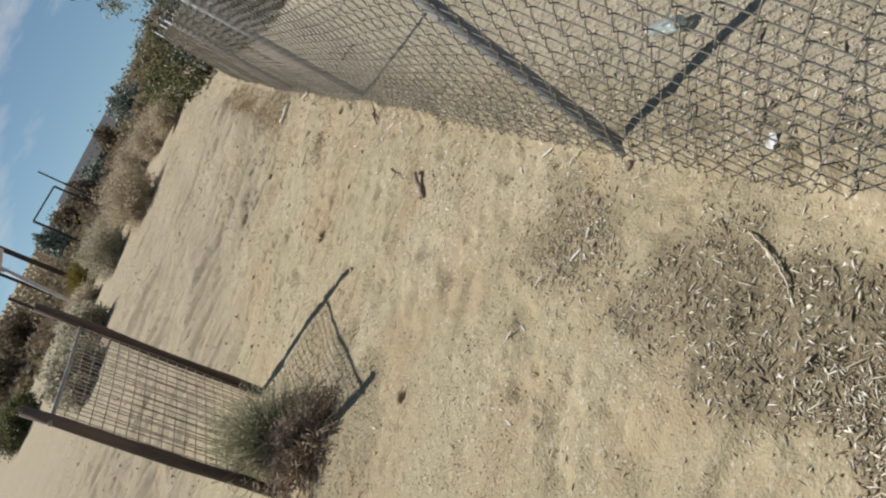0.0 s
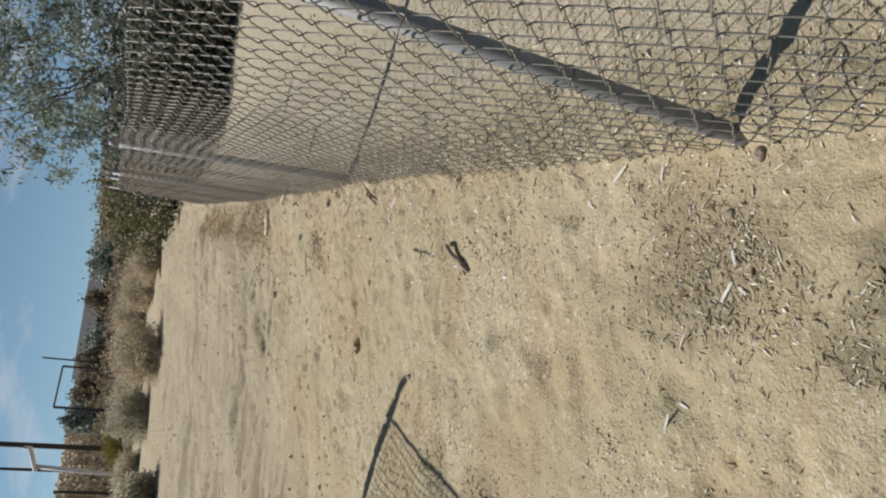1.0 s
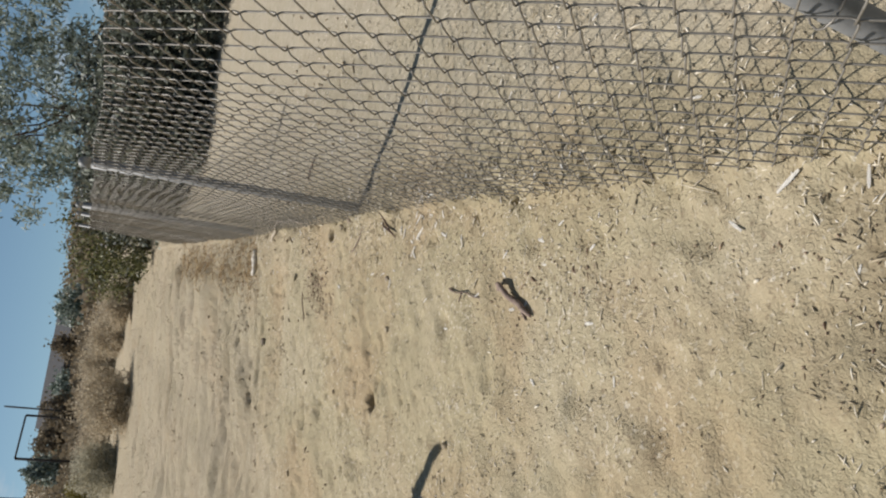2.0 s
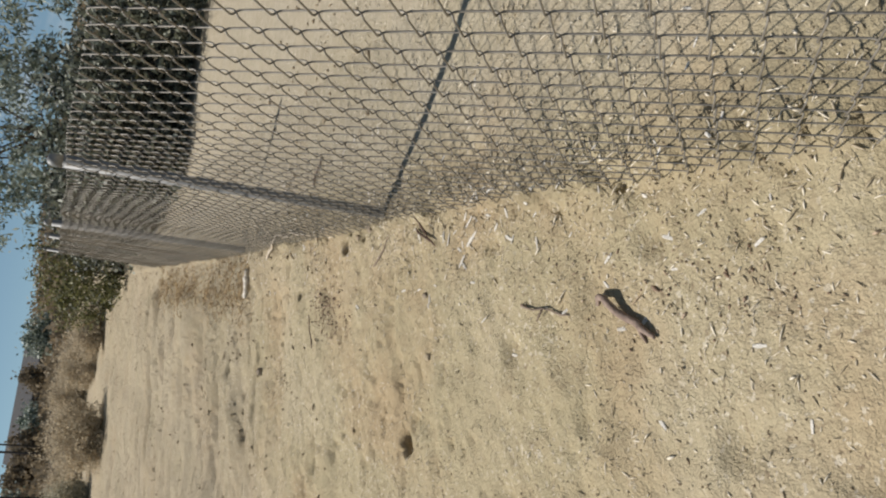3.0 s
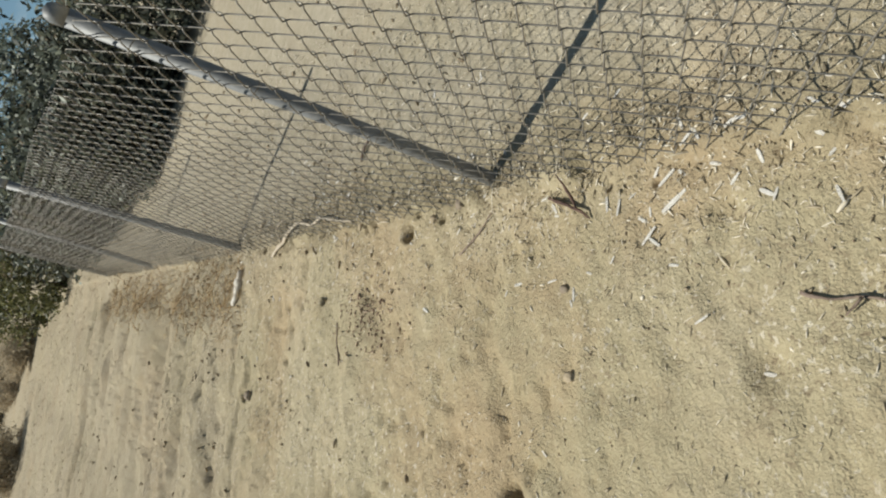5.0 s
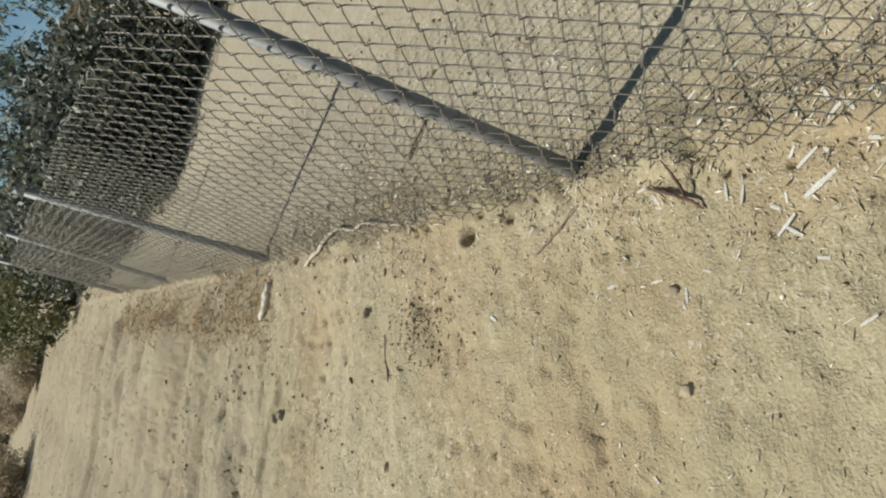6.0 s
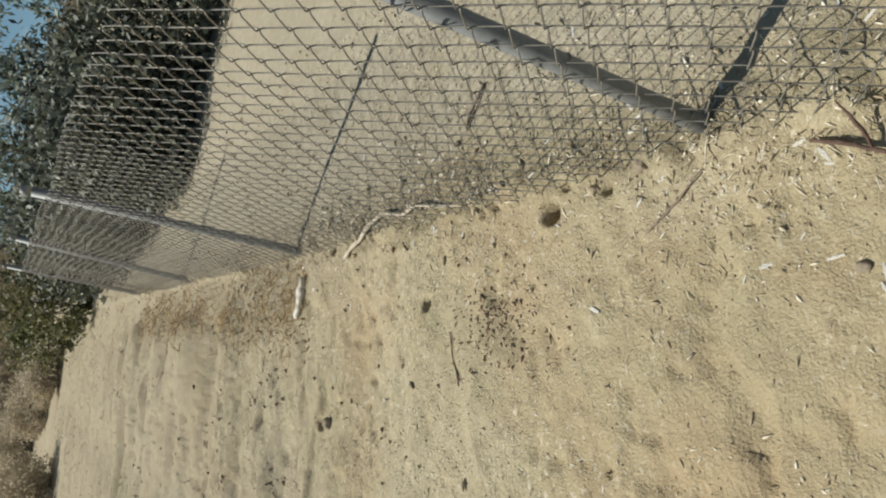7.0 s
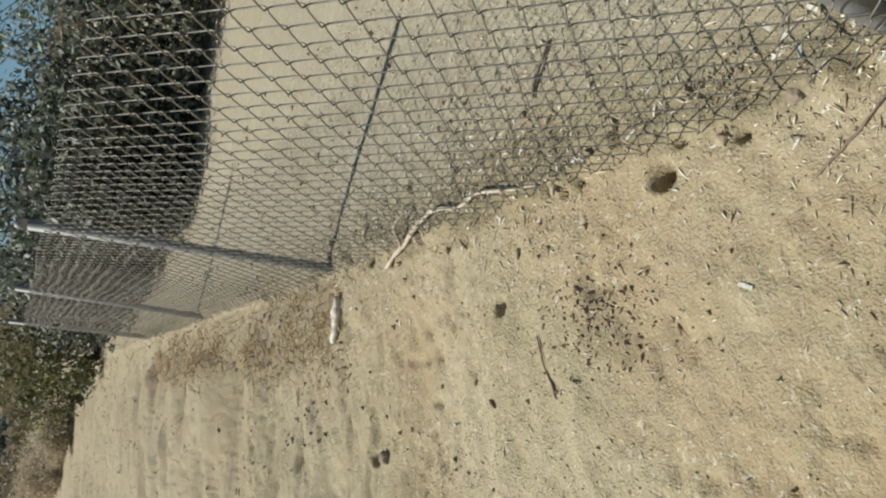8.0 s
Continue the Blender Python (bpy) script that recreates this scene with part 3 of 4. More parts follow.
# dry brush on the far edge of the lot
for az, dist, rad, hgt, mat, lab in [(-9.4, 22.5, 0.95, 1.45, DRY_BRUSH, "large rounded dry beige bush"), (-13.6, 25.5, 0.85, 1.25, GREY_BRUSH, "rounded grey dry bush"),
                                     (-15.3, 33.0, 0.75, 1.2, YELLOW_BRUSH, "yellow green bush on pale earth"), (-4.6, 26.5, 0.9, 1.1, DRY_BRUSH, "tangled dry tan brush"),
                                     (-2.6, 24.0, 0.7, 0.8, DRY_BRUSH, "low dry tan brush"), (-6.8, 31.0, 1.0, 1.2, DRY_BRUSH, "wide dry tan brush"),
                                     (-19.5, 20.5, 0.8, 1.0, GREY_BRUSH, "dry brown bush on pale earth"), (-22.5, 17.5, 0.75, 1.0, GREY_BRUSH, "grey green bush behind the wire panel"),
                                     (-26.0, 33.0, 1.4, 1.3, LEAF_GREEN, "dark green bush behind the wire panel"), (-11.5, 30.0, 1.0, 1.0, DRY_BRUSH, "low spreading dry brush"),
                                     (-17.5, 28.0, 0.8, 0.7, DRY_BRUSH, "low dry brush on a pale bank")]:
    x, y = at(az, dist)
    shrub("dry_bush", x, y, (rad, rad, hgt * 0.62), 300, 56, 0.2, 0.12 if az < -19 else 0.075, mat, lab, int(900 + az * 10), wide=0.35, lift=0.5, category="bush")

# far scrub and woods
r = np.random.default_rng(50)
k = 1700
faz = np.radians(r.uniform(-70, 70, k))
fd = 44 + 110 * r.uniform(0, 1, k) ** 1.3
fc = np.stack([fd * np.sin(faz), fd * np.cos(faz), np.zeros(k)], 1)
fc[:, 2] = ground_z(fc[:, 0], fc[:, 1])
per = 60
tops = np.clip(0.7 + (fd - 44) / 36, 0.7, 2.7) * r.uniform(0.7, 1.12, k)
cl = r.normal(size=(k, per, 3)) * np.array([1.5, 1.2, 0.0])
cl[:, :, 2] = r.uniform(0, 1, (k, per)) ** 0.8 * tops[:, None]
pts = (fc[:, None, :] + cl).reshape(-1, 3)
tagged(new("far_scrub", quads_mesh("far_scrub", leaves(pts, 0.42, 0.36, 0, r), SCRUB)), "brown green scrub and low woods in the distance", "scrub", kind="stuff")

for i, (az, dist, hx, hz) in enumerate([(-13.9, 62, 1.0, 1.9), (-6.0, 66, 0.9, 1.5), (-10.3, 58, 1.1, 1.4), (-3.2, 58, 1.6, 1.5), (-20.5, 55, 1.6, 1.6), (-12.0, 70, 1.3, 1.5), (-8.6, 60, 1.2, 1.25), (-23.5, 48, 1.8, 1.5)]):
    x, y = at(az, dist)
    shrub("far_tree", x, y, (hx, hx, hz), 70, 40, 0.4, 0.26, LEAF_GREY if i % 3 == 0 else SCRUB, "small bushy tree on the far skyline", 700 + i, wide=0.7, lift=0.85, category="tree")

# ---- far house, poles ----
hx, hy = at(-7.7, 74)
hz = float(slope_z(hx, hy)) - 0.55
house = tagged(empty("house", hx, hy, hz), "low pale house with a long grey roof, far away", "house")
house.rotation_euler = (0, 0, radians(6))
W, D, H, R = 4.3, 3.2, 2.3, 1.05
part("wall", mesh_from("wall", *box_data(-W, W, -D, D, 0, H), STUCCO), house)
roof_v = [(-W - 0.4, -D - 0.5, H - 0.1), (W + 0.4, -D - 0.5, H - 0.1), (W + 0.4, D + 0.5, H - 0.1), (-W - 0.4, D + 0.5, H - 0.1), (-W - 0.4, 0, H + R), (W + 0.4, 0, H + R)]
roof_v += [(a, c, e - 0.15) for a, c, e in roof_v]
part("roof", mesh_from("roof", roof_v, [(0, 1, 5, 4), (2, 3, 4, 5), (6, 10, 11, 7), (8, 11, 10, 9), (0, 6, 7, 1), (2, 8, 9, 3), (0, 4, 10, 6), (4, 3, 9, 10), (1, 7, 11, 5), (5, 11, 8, 2)], ROOF), house)
for wx in (-2.6, 0.2, 2.8):
    win = part("window", mesh_from("window", *box_data(wx - 0.6, wx + 0.6, -D - 0.06, -D + 0.02, 0.9, 2.0), WHITE_PIPE), house)
    part("pane", mesh_from("pane", *box_data(wx - 0.52, wx + 0.52, -D - 0.08, -D - 0.05, 0.98, 1.92), DARK_PANE), win)


def pole(name, az, dist, top_el, radius, mat, label, eye_z=1.33):
    x, y = at(az, dist)
    z = gz(x, y)
    top = eye_z + dist * math.tan(radians(top_el))
    return tagged(new(name, tube(name, [(0, 0, -0.3), (0, 0, (top - z) / 2), (0, 0, top - z)], [radius, radius * 0.93, radius * 0.85], mat, 10)), label, "pole"), x, y, z, top


for az, dist, el, rad in ((-15.75, 44, 9.0, 0.14), (-17.25, 50, 8.0, 0.09), (-18.6, 42, 0.1, 0.09)):
    ob, x, y, z, top = pole("utility_pole", az, dist, el, rad, BLACK_POLE, "dark creosoted wooden pole on the far side of the lot")
    ob.location = (x, y, z)
# white standpipe with a bent head
x, y = at(-17.45, 33)
z = gz(x, y)
top = 1.33 + 33 * math.tan(radians(1.35))
x2, y2 = at(-15.95, 33)
pipe = tagged(empty("standpipe", x, y, z), "faded white standpipe with a bent head", "pipe")
part("riser", tube("riser", [(0, 0, -0.2), (0.1, 0, (top - z) / 2), (0.22, 0, top - z)], 0.085, WHITE_PIPE, 12), pipe)
part("bent_head", tube("bent_head", [(0.05, 0, top - z), (0.35, 0, top - z + 0.10), (x2 - x, y2 - y, top - z + 0.30), (x2 - x, y2 - y, top - z + 0.52)], 0.085, WHITE_PIPE, 12), pipe)
# steel frame with a mast
x, y = at(-13.25, 46)
z = gz(x, y)
gantry = tagged(empty("steel_frame", x, y, z), "rusted steel frame with a crossbar and a thin mast", "frame")
x2, y2 = at(-10.55, 46)
h1 = 1.33 + 46 * math.tan(radians(0.95)) - z
part("upright", tube("upright", [(0, 0, -0.2), (0, 0, h1)], 0.07, BLACK_POLE, 10), gantry)
part("crossbar", tube("crossbar", [(0, 0, h1), (x2 - x, y2 - y, h1 - 0.1)], 0.045, BLACK_POLE, 8), gantry)
part("upright", tube("upright", [(x2 - x, y2 - y, 0), (x2 - x, y2 - y, h1 - 0.1)], 0.06, BLACK_POLE, 8), gantry)
x3, y3 = at(-10.1, 46)
part("mast", tube("mast", [(x3 - x, y3 - y, 0), (x3 - x, y3 - y, h1 + 0.95)], 0.045, BLACK_POLE, 8), gantry)


# ---- sticks, stones and litter ----
def stick(name, pts, radii, mat, label, forks=(), category="stick"):
    """A crooked stick that lies on the ground; pts are x, y and height above the ground."""
    def crooked(line, rad, sides):
        path = [Vector((x, y, gz(x, y) + h)) for x, y, h in line]
        ext = [path[0] * 2 - path[1]] + path + [path[-1] * 2 - path[-2]]
        out, rr = [], []
        for i in range(len(path) - 1):
            p0, p1, p2, p3 = ext[i:i + 4]
            for j in range(4):
                t = j / 4
                out.append(0.5 * (2 * p1 + (p2 - p0) * t + (2 * p0 - 5 * p1 + 4 * p2 - p3) * t * t + (3 * p1 - p0 - 3 * p2 + p3) * t ** 3))
                rr.append((rad[i] * (1 - t) + rad[i + 1] * t) * (1 + 0.35 * noise.noise(out[-1] * 60)))
        out.append(path[-1])
        rr.append(rad[-1] * 0.6)
        out = [p + Vector((noise.noise(p * 45), noise.noise(p * 45 + Vector((9, 0, 0))), 0)) * 0.004 for p in out]
        return [p - o for p in out], rr, sides

    x, y, h = pts[0]
    o = Vector((x, y, gz(x, y) + h))
    data = [tube_data(*crooked(pts, radii, 9))]
    for f, fr in forks:
        data.append(tube_data(*crooked(f, fr, 7)))
    ob = new(name, joined(name, data, mat))
    ob.location = o
    return tagged(ob, label, category)


stick("bark_branch", [(0.145, 3.735, 0.004), (0.166, 3.71, 0.016), (0.155, 3.672, 0.026), (0.128, 3.637, 0.022), (0.112, 3.603, 0.015), (0.10, 3.565, 0.014), (0.082, 3.532, 0.013), (0.067, 3.505, 0.008)],
      [0.006, 0.010, 0.011, 0.010, 0.010, 0.012, 0.010, 0.005], material("pinkish_bark", (0.15, 0.105, 0.08), (0.36, 0.27, 0.21), 30, 0.9, 0, 0.6, 90),
      "arched pinkish brown piece of branch lying on the earth", [([(0.10, 3.565, 0.014), (0.078, 3.553, 0.010), (0.050, 3.539, 0.004)], [0.008, 0.006, 0.003])])
stick("thin_stick", [(0.135, 4.09, 0.006), (0.122, 4.03, 0.008), (0.128, 3.96, 0.010), (0.112, 3.89, 0.008), (0.112, 3.84, 0.004)], [0.005, 0.003, 0.0028, 0.003, 0.002], BARK,
      "thin brown crooked stick on pale earth", [([(0.122, 3.96, 0.022), (0.09, 3.99, 0.012)], [0.004, 0.002])])
stick("thin_stick", [(0.035, 6.37, 0.004), (-0.01, 6.350, 0.006), (-0.06, 6.335, 0.007), (-0.11, 6.305, 0.006), (-0.155, 6.285, 0.003)], [0.002, 0.003, 0.003, 0.0038, 0.0025], BARK, "thin grey stick on pale earth")
stick("bleached_log", [(0.33, 8.0, 0.012), (0.25, 8.03, 0.02), (0.18, 8.055, 0.018), (0.115, 8.10, 0.012)], [0.020, 0.027, 0.017, 0.020], material("cracked_pale_wood", (0.36, 0.30, 0.22), (0.88, 0.82, 0.70), 26, 0.9, 0, 0.9, 60), "short bleached branch beside a fence post", category="log")
stick("crooked_branch", [(0.40, 7.47, 0.006), (0.43, 7.36, 0.012), (0.46, 7.25, 0.016), (0.475, 7.13, 0.02), (0.505, 7.0, 0.03), (0.515, 6.86, 0.035), (0.50, 6.72, 0.025), (0.51, 6.58, 0.03), (0.495, 6.44, 0.02), (0.485, 6.30, 0.01)], [0.006, 0.010, 0.011, 0.010, 0.009, 0.008, 0.007, 0.006, 0.006, 0.004], TAN_WOOD,
      "weathered tan crooked branch under the wire fence", [([(0.455, 7.25, 0.035), (0.52, 7.22, 0.06), (0.56, 7.12, 0.05)], [0.006, 0.005, 0.003])], category="branch")
stick("dark_stick", [(0.93, 6.23, 0.006), (0.87, 6.26, 0.014), (0.82, 6.285, 0.014), (0.76, 6.30, 0.008)], [0.005, 0.007, 0.007, 0.005], BARK, "short brown stick behind the fence")
stick("long_stalk", [(0.295, 5.415, 0.004), (0.335, 5.355, 0.008), (0.37, 5.30, 0.007), (0.425, 5.22, 0.012)], [0.003, 0.0035, 0.003, 0.002], BARK, "straight dry brown stalk lying beside the fence")
stick("broken_branch", [(0.436, 4.94, 0.006), (0.41, 4.87, 0.014), (0.385, 4.80, 0.016), (0.355, 4.75, 0.006)], [0.004, 0.0055, 0.005, 0.0025], material("reddish_bark", (0.06, 0.035, 0.025), (0.17, 0.10, 0.07), 20, 0.9, 0, 0.6, 80), "dark reddish broken branch at the foot of the fence",
      [([(0.385, 4.80, 0.016), (0.42, 4.815, 0.03), (0.475, 4.845, 0.035)], [0.004, 0.005, 0.0025])], category="branch")
stick("curved_twig", [(0.338, 1.405, 0.006), (0.315, 1.345, 0.010), (0.285, 1.285, 0.011), (0.255, 1.235, 0.010), (0.225, 1.21, 0.005)], [0.0028, 0.0032, 0.003, 0.003, 0.002], TAN_WOOD, "curved pale tan twig on plant litter")


def lump(name, x, y, half, mat, label, seed, category="stone"):
    """A weathered stone, half sunk."""
    bm = bmesh.new()
    bmesh.ops.create_icosphere(bm, subdivisions=3, radius=1)
    for v in bm.verts:
        d = v.co.normalized()
        k = 1 + 0.32 * noise.noise(d * 1.3 + Vector((seed, 0, 0))) + 0.12 * noise.noise(d * 3.7 + Vector((0, seed, 0)))
        v.co = Vector((d.x * half[0], d.y * half[1], d.z * half[2])) * k
    me = bpy.data.meshes.new(name)
    bm.to_mesh(me)
    bm.free()
    me.materials.append(mat)
    me.polygons.foreach_set("use_smooth", [True] * len(me.polygons))
    ob = new(name, me)
    ob.location = (x, y, gz(x, y) + half[2] * 0.45)
    return tagged(ob, label, category)


for i, (x, y, hx, hy, hz) in enumerate([(-0.08, 4.755, 0.016, 0.02, 0.012), (0.435, 1.985, 0.018, 0.014, 0.011), (0.47, 5.42, 0.02, 0.02, 0.014), (-0.47, 4.06, 0.014, 0.013, 0.011),
                                          (0.16, 4.83, 0.012, 0.016, 0.01), (-0.40, 7.50, 0.03, 0.022, 0.02), (0.44, 5.63, 0.018, 0.016, 0.012), (0.30, 2.06, 0.012, 0.014, 0.010)]):
    lump("stone", x, y, (hx, hy, hz), STONE if i % 3 else CLOD, "small weathered stone on dry earth", i * 3.7)

# cloudy plastic bottle and paper scrap behind the fence
bx, by = 0.86, 2.03
bottle = tagged(empty("plastic_bottle", bx, by, gz(bx, by) + 0.035), "crushed cloudy plastic bottle lying on the earth", "bottle")
bottle.rotation_euler = (0, 0, radians(100))
bottle.scale = (0.75, 0.75, 0.75)
part("body", tube("body", [(-0.09, 0, 0), (-0.085, 0, 0), (-0.04, 0, 0.002), (0.0, 0, -0.003), (0.05, 0, 0.002), (0.075, 0, 0.001), (0.09, 0, 0)], [0.02, 0.034, 0.033, 0.029, 0.034, 0.026, 0.014], PLASTIC, 18), bottle)
part("cap", tube("cap", [(0.09, 0, 0), (0.108, 0, 0)], 0.015, PAPER, 14), bottle)
v, f = [], []
for i in range(7):
    for j in range(5):
        v.append((0.02 * i - 0.06, 0.018 * j - 0.036, 0.012 + 0.010 * math.sin(i * 1.7 + j) + 0.006 * math.cos(j * 2.3 - i)))
for i in range(6):
    for j in range(4):
        a = i * 5 + j
        f.append((a, a + 1, a + 6, a + 5))
scrap_me = mesh_from("paper_scrap", v, f, PAPER, True)
for x, y, a in ((0.545, 1.41, 20),):
    ob = tagged(new("paper_scrap", scrap_me), "crumpled white paper scrap behind the fence", "litter")
    ob.matrix_world = pose(x, y, gz(x, y) + 0.004, 0, 0, a) @ Matrix.Diagonal((0.4, 0.32, 0.5, 1))

# dry weeds at the panel's foot and small tufts
brush("dry_weed", -1.60, 4.14, 0.38, 0.44, 1100, GREEN_WEED, "soft grey green weed at the foot of the wire panel", 71, 0.003, "weed")
brush("dry_weed", -1.34, 3.62, 0.40, 0.18, 800, BROWN_WEED, "dry brown weed at the foot of the wire panel", 72, 0.004, "weed")

def slivers(count, seed, place, long, wide, flat, mat, name, label, category, stand=0.18):
    """Loose slivers strewn over the earth: straw, chips, bits of leaf."""
    r = np.random.default_rng(seed)
    x, y = place(r, count)
    k = len(x)
    z = ground_z(x, y)
    ln, wd, th = long * r.lognormal(0, 0.5, k), wide * r.lognormal(0, 0.4, k), flat * r.uniform(0.6, 1.4, k)
    a, tilt = r.uniform(0, 2 * np.pi, k), r.normal(0, stand, k)
    d = np.stack([np.cos(a) * np.cos(tilt), np.sin(a) * np.cos(tilt), np.sin(tilt)], 1) * ln[:, None] / 2
    s = np.stack([-np.sin(a), np.cos(a), r.normal(0, 0.2, k)], 1) * wd[:, None] / 2
    u = np.stack([np.zeros(k), np.zeros(k), th], 1)
    o = np.stack([x, y, z + 0.3 * np.abs(d[:, 2]) + 0.001], 1)
    mid = u * 1.5 + np.stack([np.zeros(k), np.zeros(k), ln * 0.04], 1)
    v = np.stack([o - d - s * 0.5, o - d + s * 0.3, o + s + mid - u, o + d + s * 0.4, o + d - s * 0.5, o - s + mid - u, o - d + u, o + mid + u, o + d + u], 1)
    tri = np.array([(0, 1, 6), (1, 2, 6), (2, 7, 6), (2, 3, 7), (3, 8, 7), (3, 4, 8), (4, 5, 8), (5, 7, 8), (5, 0, 7), (0, 6, 7), (0, 5, 2), (0, 2, 1), (5, 4, 3), (5, 3, 2)])
    faces = (np.arange(k)[:, None, None] * 9 + tri).reshape(-1, 3)
    me = bpy.data.meshes.new(name)
    me.vertices.add(9 * k)
    me.vertices.foreach_set("co", v.astype(np.float32).ravel())
    me.loops.add(faces.size)
    me.loops.foreach_set("vertex_index", faces.astype(np.int32).ravel())
    me.polygons.add(len(faces))
    me.polygons.foreach_set("loop_start", np.arange(0, faces.size, 3, dtype=np.int32))
    me.update(calc_edges=True)
    me.materials.append(mat)
    return tagged(new(name, me), label, category, kind="stuff")


def by_litter(low, base, x0=-1.4, x1=1.7, y0=0.6, y1=9.5, heap=1.0):
    def place(r, count):
        x, y = r.uniform(x0, x1, count * 6), r.uniform(y0, y1, count * 6)
        w = base + heap * litter_at(x, y) + low * np.exp(-((x - 0.42) / 0.3) ** 2) + 0.25 * low * (x > 0.5) * (x < 1.5)
        w = w * np.clip(0.5 + 1.6 * value_noise(x / 0.4, y / 0.4, 77), 0.3, 1.0)
        w = w * (1 - 0.85 * (np.hypot((x - 0.32) / 0.13, (y - 1.79) / 0.19) < 1))
        keep = r.uniform(0, 1.6, count * 6) < w
        return x[keep][:count], y[keep][:count]
    return place


slivers(24000, 1, by_litter(0.30, 0.28, heap=0.3), 0.013, 0.0034, 0.0006, CHIP, "straw_litter", "scattered straw and bits of dry stalk on the earth", "litter")
slivers(3400, 2, by_litter(0.40, 0.05, heap=0.2), 0.020, 0.0055, 0.0010, CHIP, "chip_litter", "scattered pale wood chips on the earth", "litter")
slivers(3600, 3, by_litter(0.06, 0.003), 0.022, 0.004, 0.0010, MULCH, "dark_litter", "dark broken plant litter on the earth", "litter")
slivers(2600, 15, by_litter(0.0, 0.0, -0.3, 0.5, 0.6, 2.5), 0.015, 0.0042, 0.0008, MULCH, "mulch_strands", "matted dark olive strands of plant litter", "litter", stand=0.07)
slivers(60, 6, by_litter(0.0, 0.0, -0.2, 0.5, 0.6, 2.5), 0.030, 0.0035, 0.002, CHIP, "long_straw", "long pale straws lying on dark plant litter", "litter")
slivers(240, 7, by_litter(0.0, 0.0, -0.2, 0.5, 0.6, 2.5), 0.016, 0.0042, 0.0014, PALE_WOOD, "pale_chips", "bleached chips lying on dark plant litter", "litter")
def in_strip(x0, x1, y0, y1):
    def place(r, count):
        y = r.uniform(y0, y1, count)
        mid, half = (x0 + x1) / 2, (x1 - x0) / 2
        x = mid + half * np.clip(r.normal(0, 0.5, count), -1, 1) + 0.10 * value_noise(y / 0.3, y * 0, 51)
        keep = value_noise(x / 0.12, y / 0.2, 52) > r.uniform(-0.45, 0.25, count)
        return x[keep], y[keep]
    return place


slivers(4200, 8, in_strip(-0.12, 0.48, 7.95, 13.5), 0.055, 0.0035, 0.002, DRY_GRASS, "dry_grass", "flattened strip of dry tan grass along the fence", "grass", stand=0.55)
slivers(1500, 9, in_strip(0.44, 0.66, 3.2, 8.0), 0.017, 0.0035, 0.0015, MULCH, "fence_litter", "ridge of dark twigs and litter caught under the fence", "litter", stand=0.25)
slivers(900, 10, in_strip(0.40, 0.62, 2.2, 8.0), 0.024, 0.0045, 0.0015, CHIP, "fence_straw", "pale straw caught under the fence", "litter", stand=0.35)
slivers(3000, 14, lambda r, c: (r.uniform(0.55, 1.8, c), r.uniform(2.0, 9.0, c)), 0.018, 0.005, 0.0012, CHIP, "yard_straw", "pale straw and chips strewn behind the fence", "litter")
slivers(210, 11, lambda r, c: (0.06 + r.normal(0, 0.09, c), 6.08 + r.normal(0, 0.16, c)), 0.011, 0.007, 0.0028, RED_CRUMB, "red_crumbs", "reddish brown crumbs of dug earth and leaf", "earth")
slivers(3500, 12, by_litter(0.0, 0.0, -0.4, 0.5, 0.6, 2.6), 0.015, 0.0028, 0.0008, CHIP, "fine_straw", "fine tan straw matted on dark plant litter", "litter")
slivers(1500, 13, by_litter(0.5, 0.0, -1.3, 0.3, 0.8, 4.0), 0.009, 0.006, 0.0022, RED_CRUMB, "brown_crumbs", "small reddish brown crumbs on trodden earth", "earth")
slivers(9000, 4, by_litter(0.10, 0.35), 0.006, 0.005, 0.0013, CLOD, "earth_crumbs", "small crumbs and clods of dry earth", "earth")
slivers(3600, 5, by_litter(0.05, 0.5, -8, 2.2, 5.5, 25), 0.022, 0.015, 0.006, CLOD, "earth_clods", "scattered clods on the bare lot", "earth")


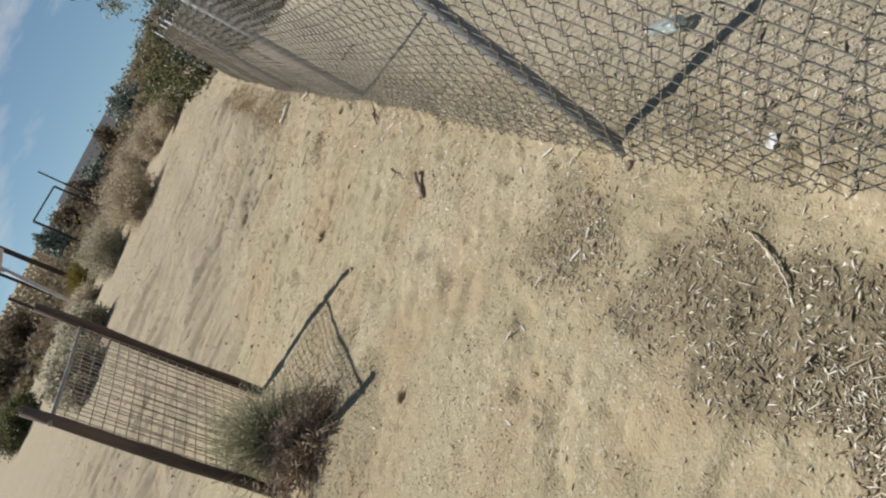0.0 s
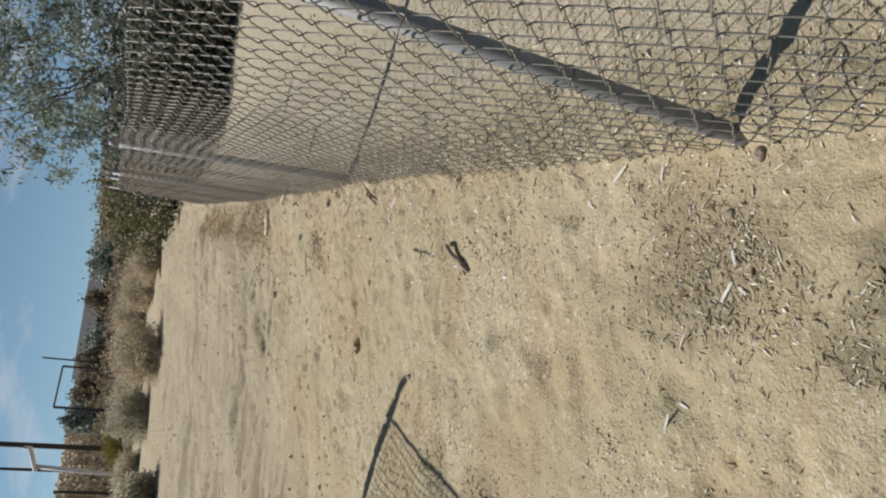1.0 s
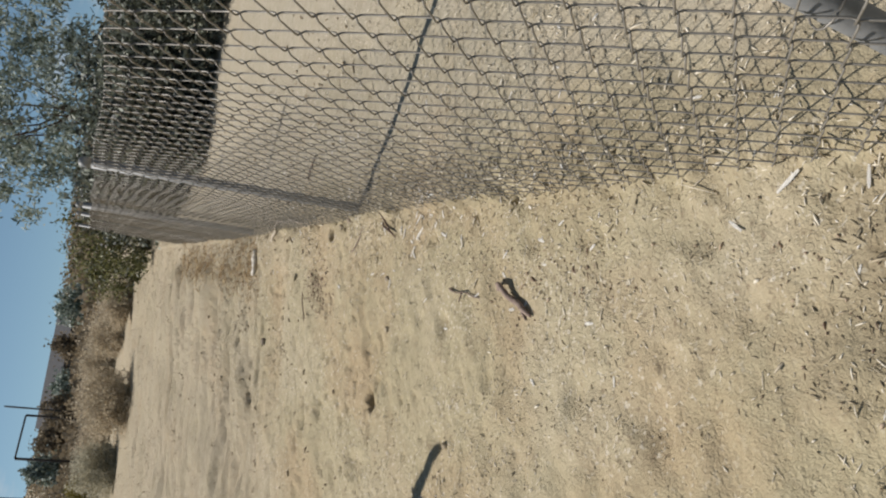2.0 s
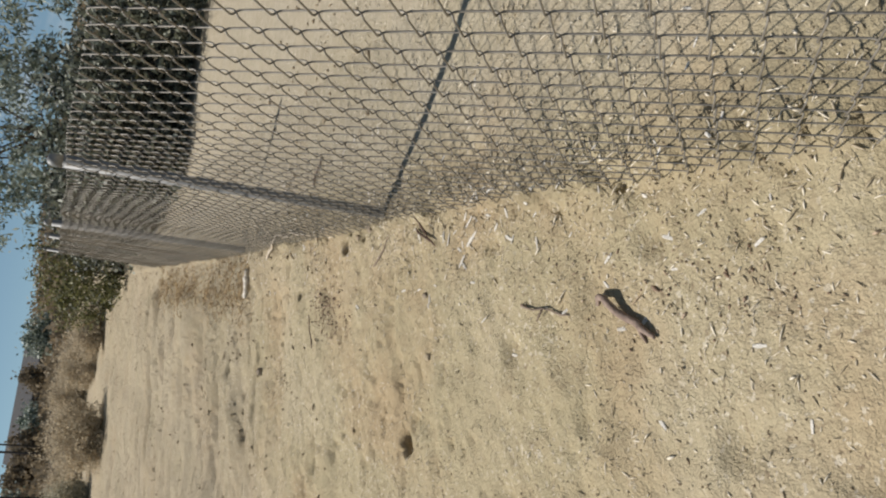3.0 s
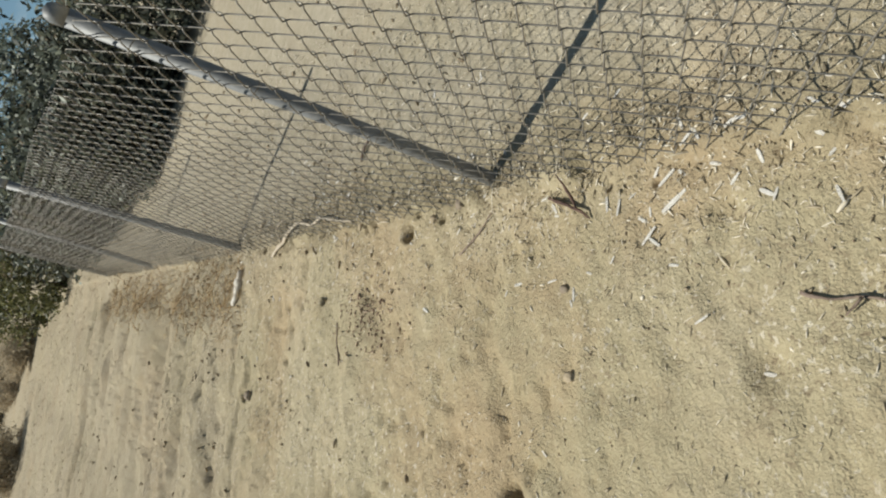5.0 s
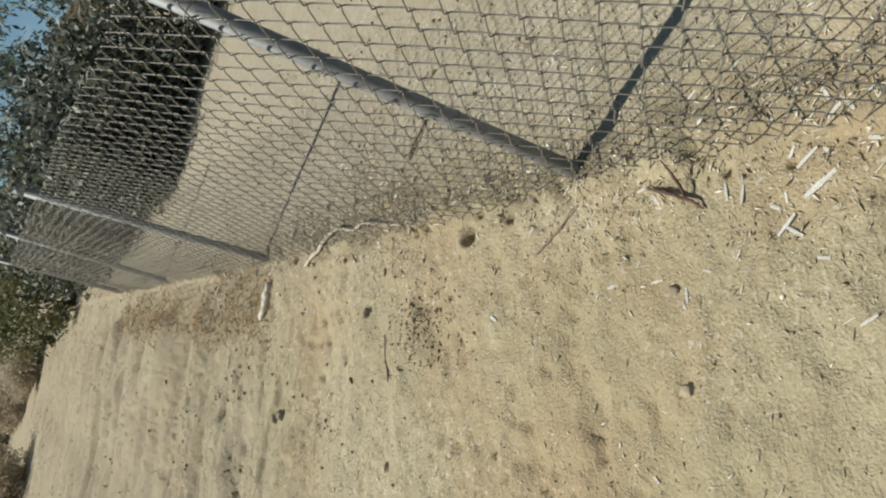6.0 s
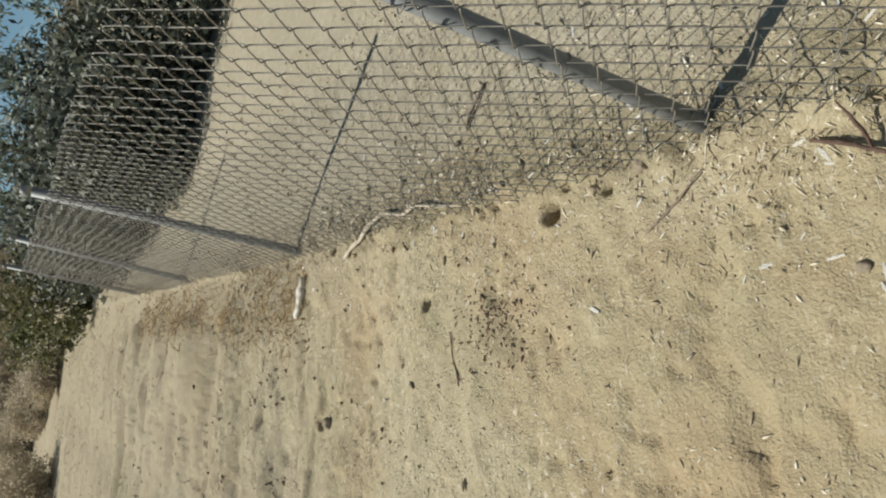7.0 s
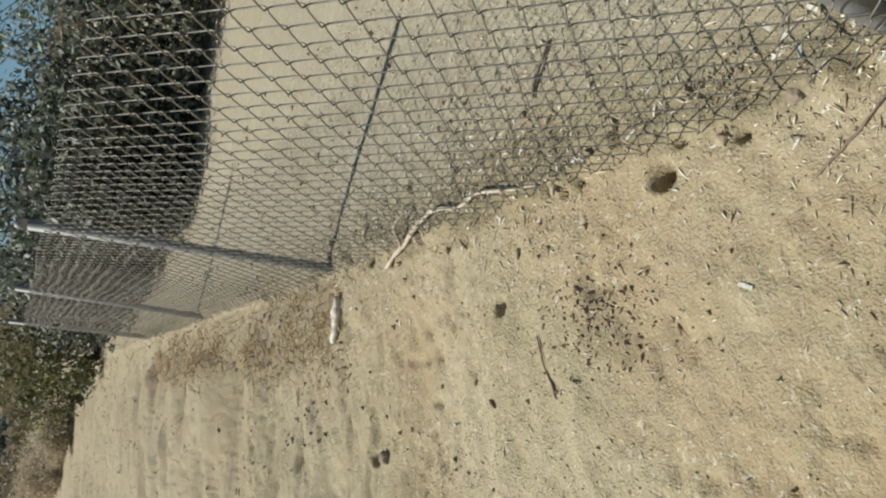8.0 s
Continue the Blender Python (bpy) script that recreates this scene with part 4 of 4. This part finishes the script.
def chip_mesh(seed):
    r = random.Random(seed)
    n = 5
    v, f = [], []
    for i in range(n):
        t = i / (n - 1) - 0.5
        w = (0.22 + 0.12 * r.random()) * (1 - 1.2 * t * t)
        z = 0.02 * math.cos(t * 3) * r.uniform(0.6, 1.4)
        v += [(t, -w / 2, z), (t, w / 2, z), (t, w / 2 * 0.8, z + 0.05), (t, -w / 2 * 0.8, z + 0.05)]
    for i in range(n - 1):
        for s in range(4):
            a, c = i * 4 + s, i * 4 + (s + 1) % 4
            f.append((a, c, c + 4, a + 4))
    f += [(3, 2, 1, 0), (n * 4 - 4, n * 4 - 3, n * 4 - 2, n * 4 - 1)]
    return mesh_from("wood_chip", v, f, PALE_WOOD)


chips = [chip_mesh(s) for s in range(4)]
r = random.Random(12)
place = by_litter(0.9, 0.04, -0.4, 1.0, 0.8, 8.2)
cxs, cys = place(np.random.default_rng(99), 270)
for i, (x, y) in enumerate(zip(cxs, cys)):
    s = r.uniform(0.02, 0.045) * (0.5 if y < 2.6 else 0.9)
    ob = tagged(new("wood_chip", chips[i % 4]), "bleached wood chip lying on the dry earth", "wood chip", "chips strewn along the fence")
    ob.matrix_world = pose(float(x), float(y), gz(x, y) + 0.001, r.uniform(-12, 12), r.uniform(-12, 12), r.uniform(0, 360)) @ Matrix.Diagonal((s, s, s * 0.7, 1))
# larger chips that lie apart: x, y, length, turn in degrees
for i, (x, y, size, turn) in enumerate([(0.389, 4.691, 0.05, 20), (0.375, 4.643, 0.05, 5), (0.366, 4.445, 0.085, 125), (0.288, 4.523, 0.06, 140), (0.27, 4.50, 0.05, 60), (0.144, 4.784, 0.045, 20), (0.183, 4.884, 0.04, 100), (0.512, 4.397, 0.06, 135),
                                       (0.432, 4.483, 0.06, 130), (0.079, 4.333, 0.04, 120), (0.33, 4.022, 0.045, 30), (0.417, 2.502, 0.07, 130), (-0.18, 2.197, 0.04, 80), (0.119, 2.057, 0.06, 150), (0.329, 2.642, 0.05, 60), (-0.233, 2.23, 0.05, 170),
                                       (0.207, 2.039, 0.06, 30), (0.411, 2.321, 0.05, 10), (0.13, 2.02, 0.05, 60), (-0.46, 2.03, 0.05, 90)]):
    ob = tagged(new("wood_chip", chips[i % 4]), "large bleached wood chip lying on the dry earth", "wood chip", "chips strewn along the fence")
    ob.matrix_world = pose(x, y, gz(x, y) + 0.003, 4, 5, turn) @ Matrix.Diagonal((size, size * 0.62, size * 0.5, 1))
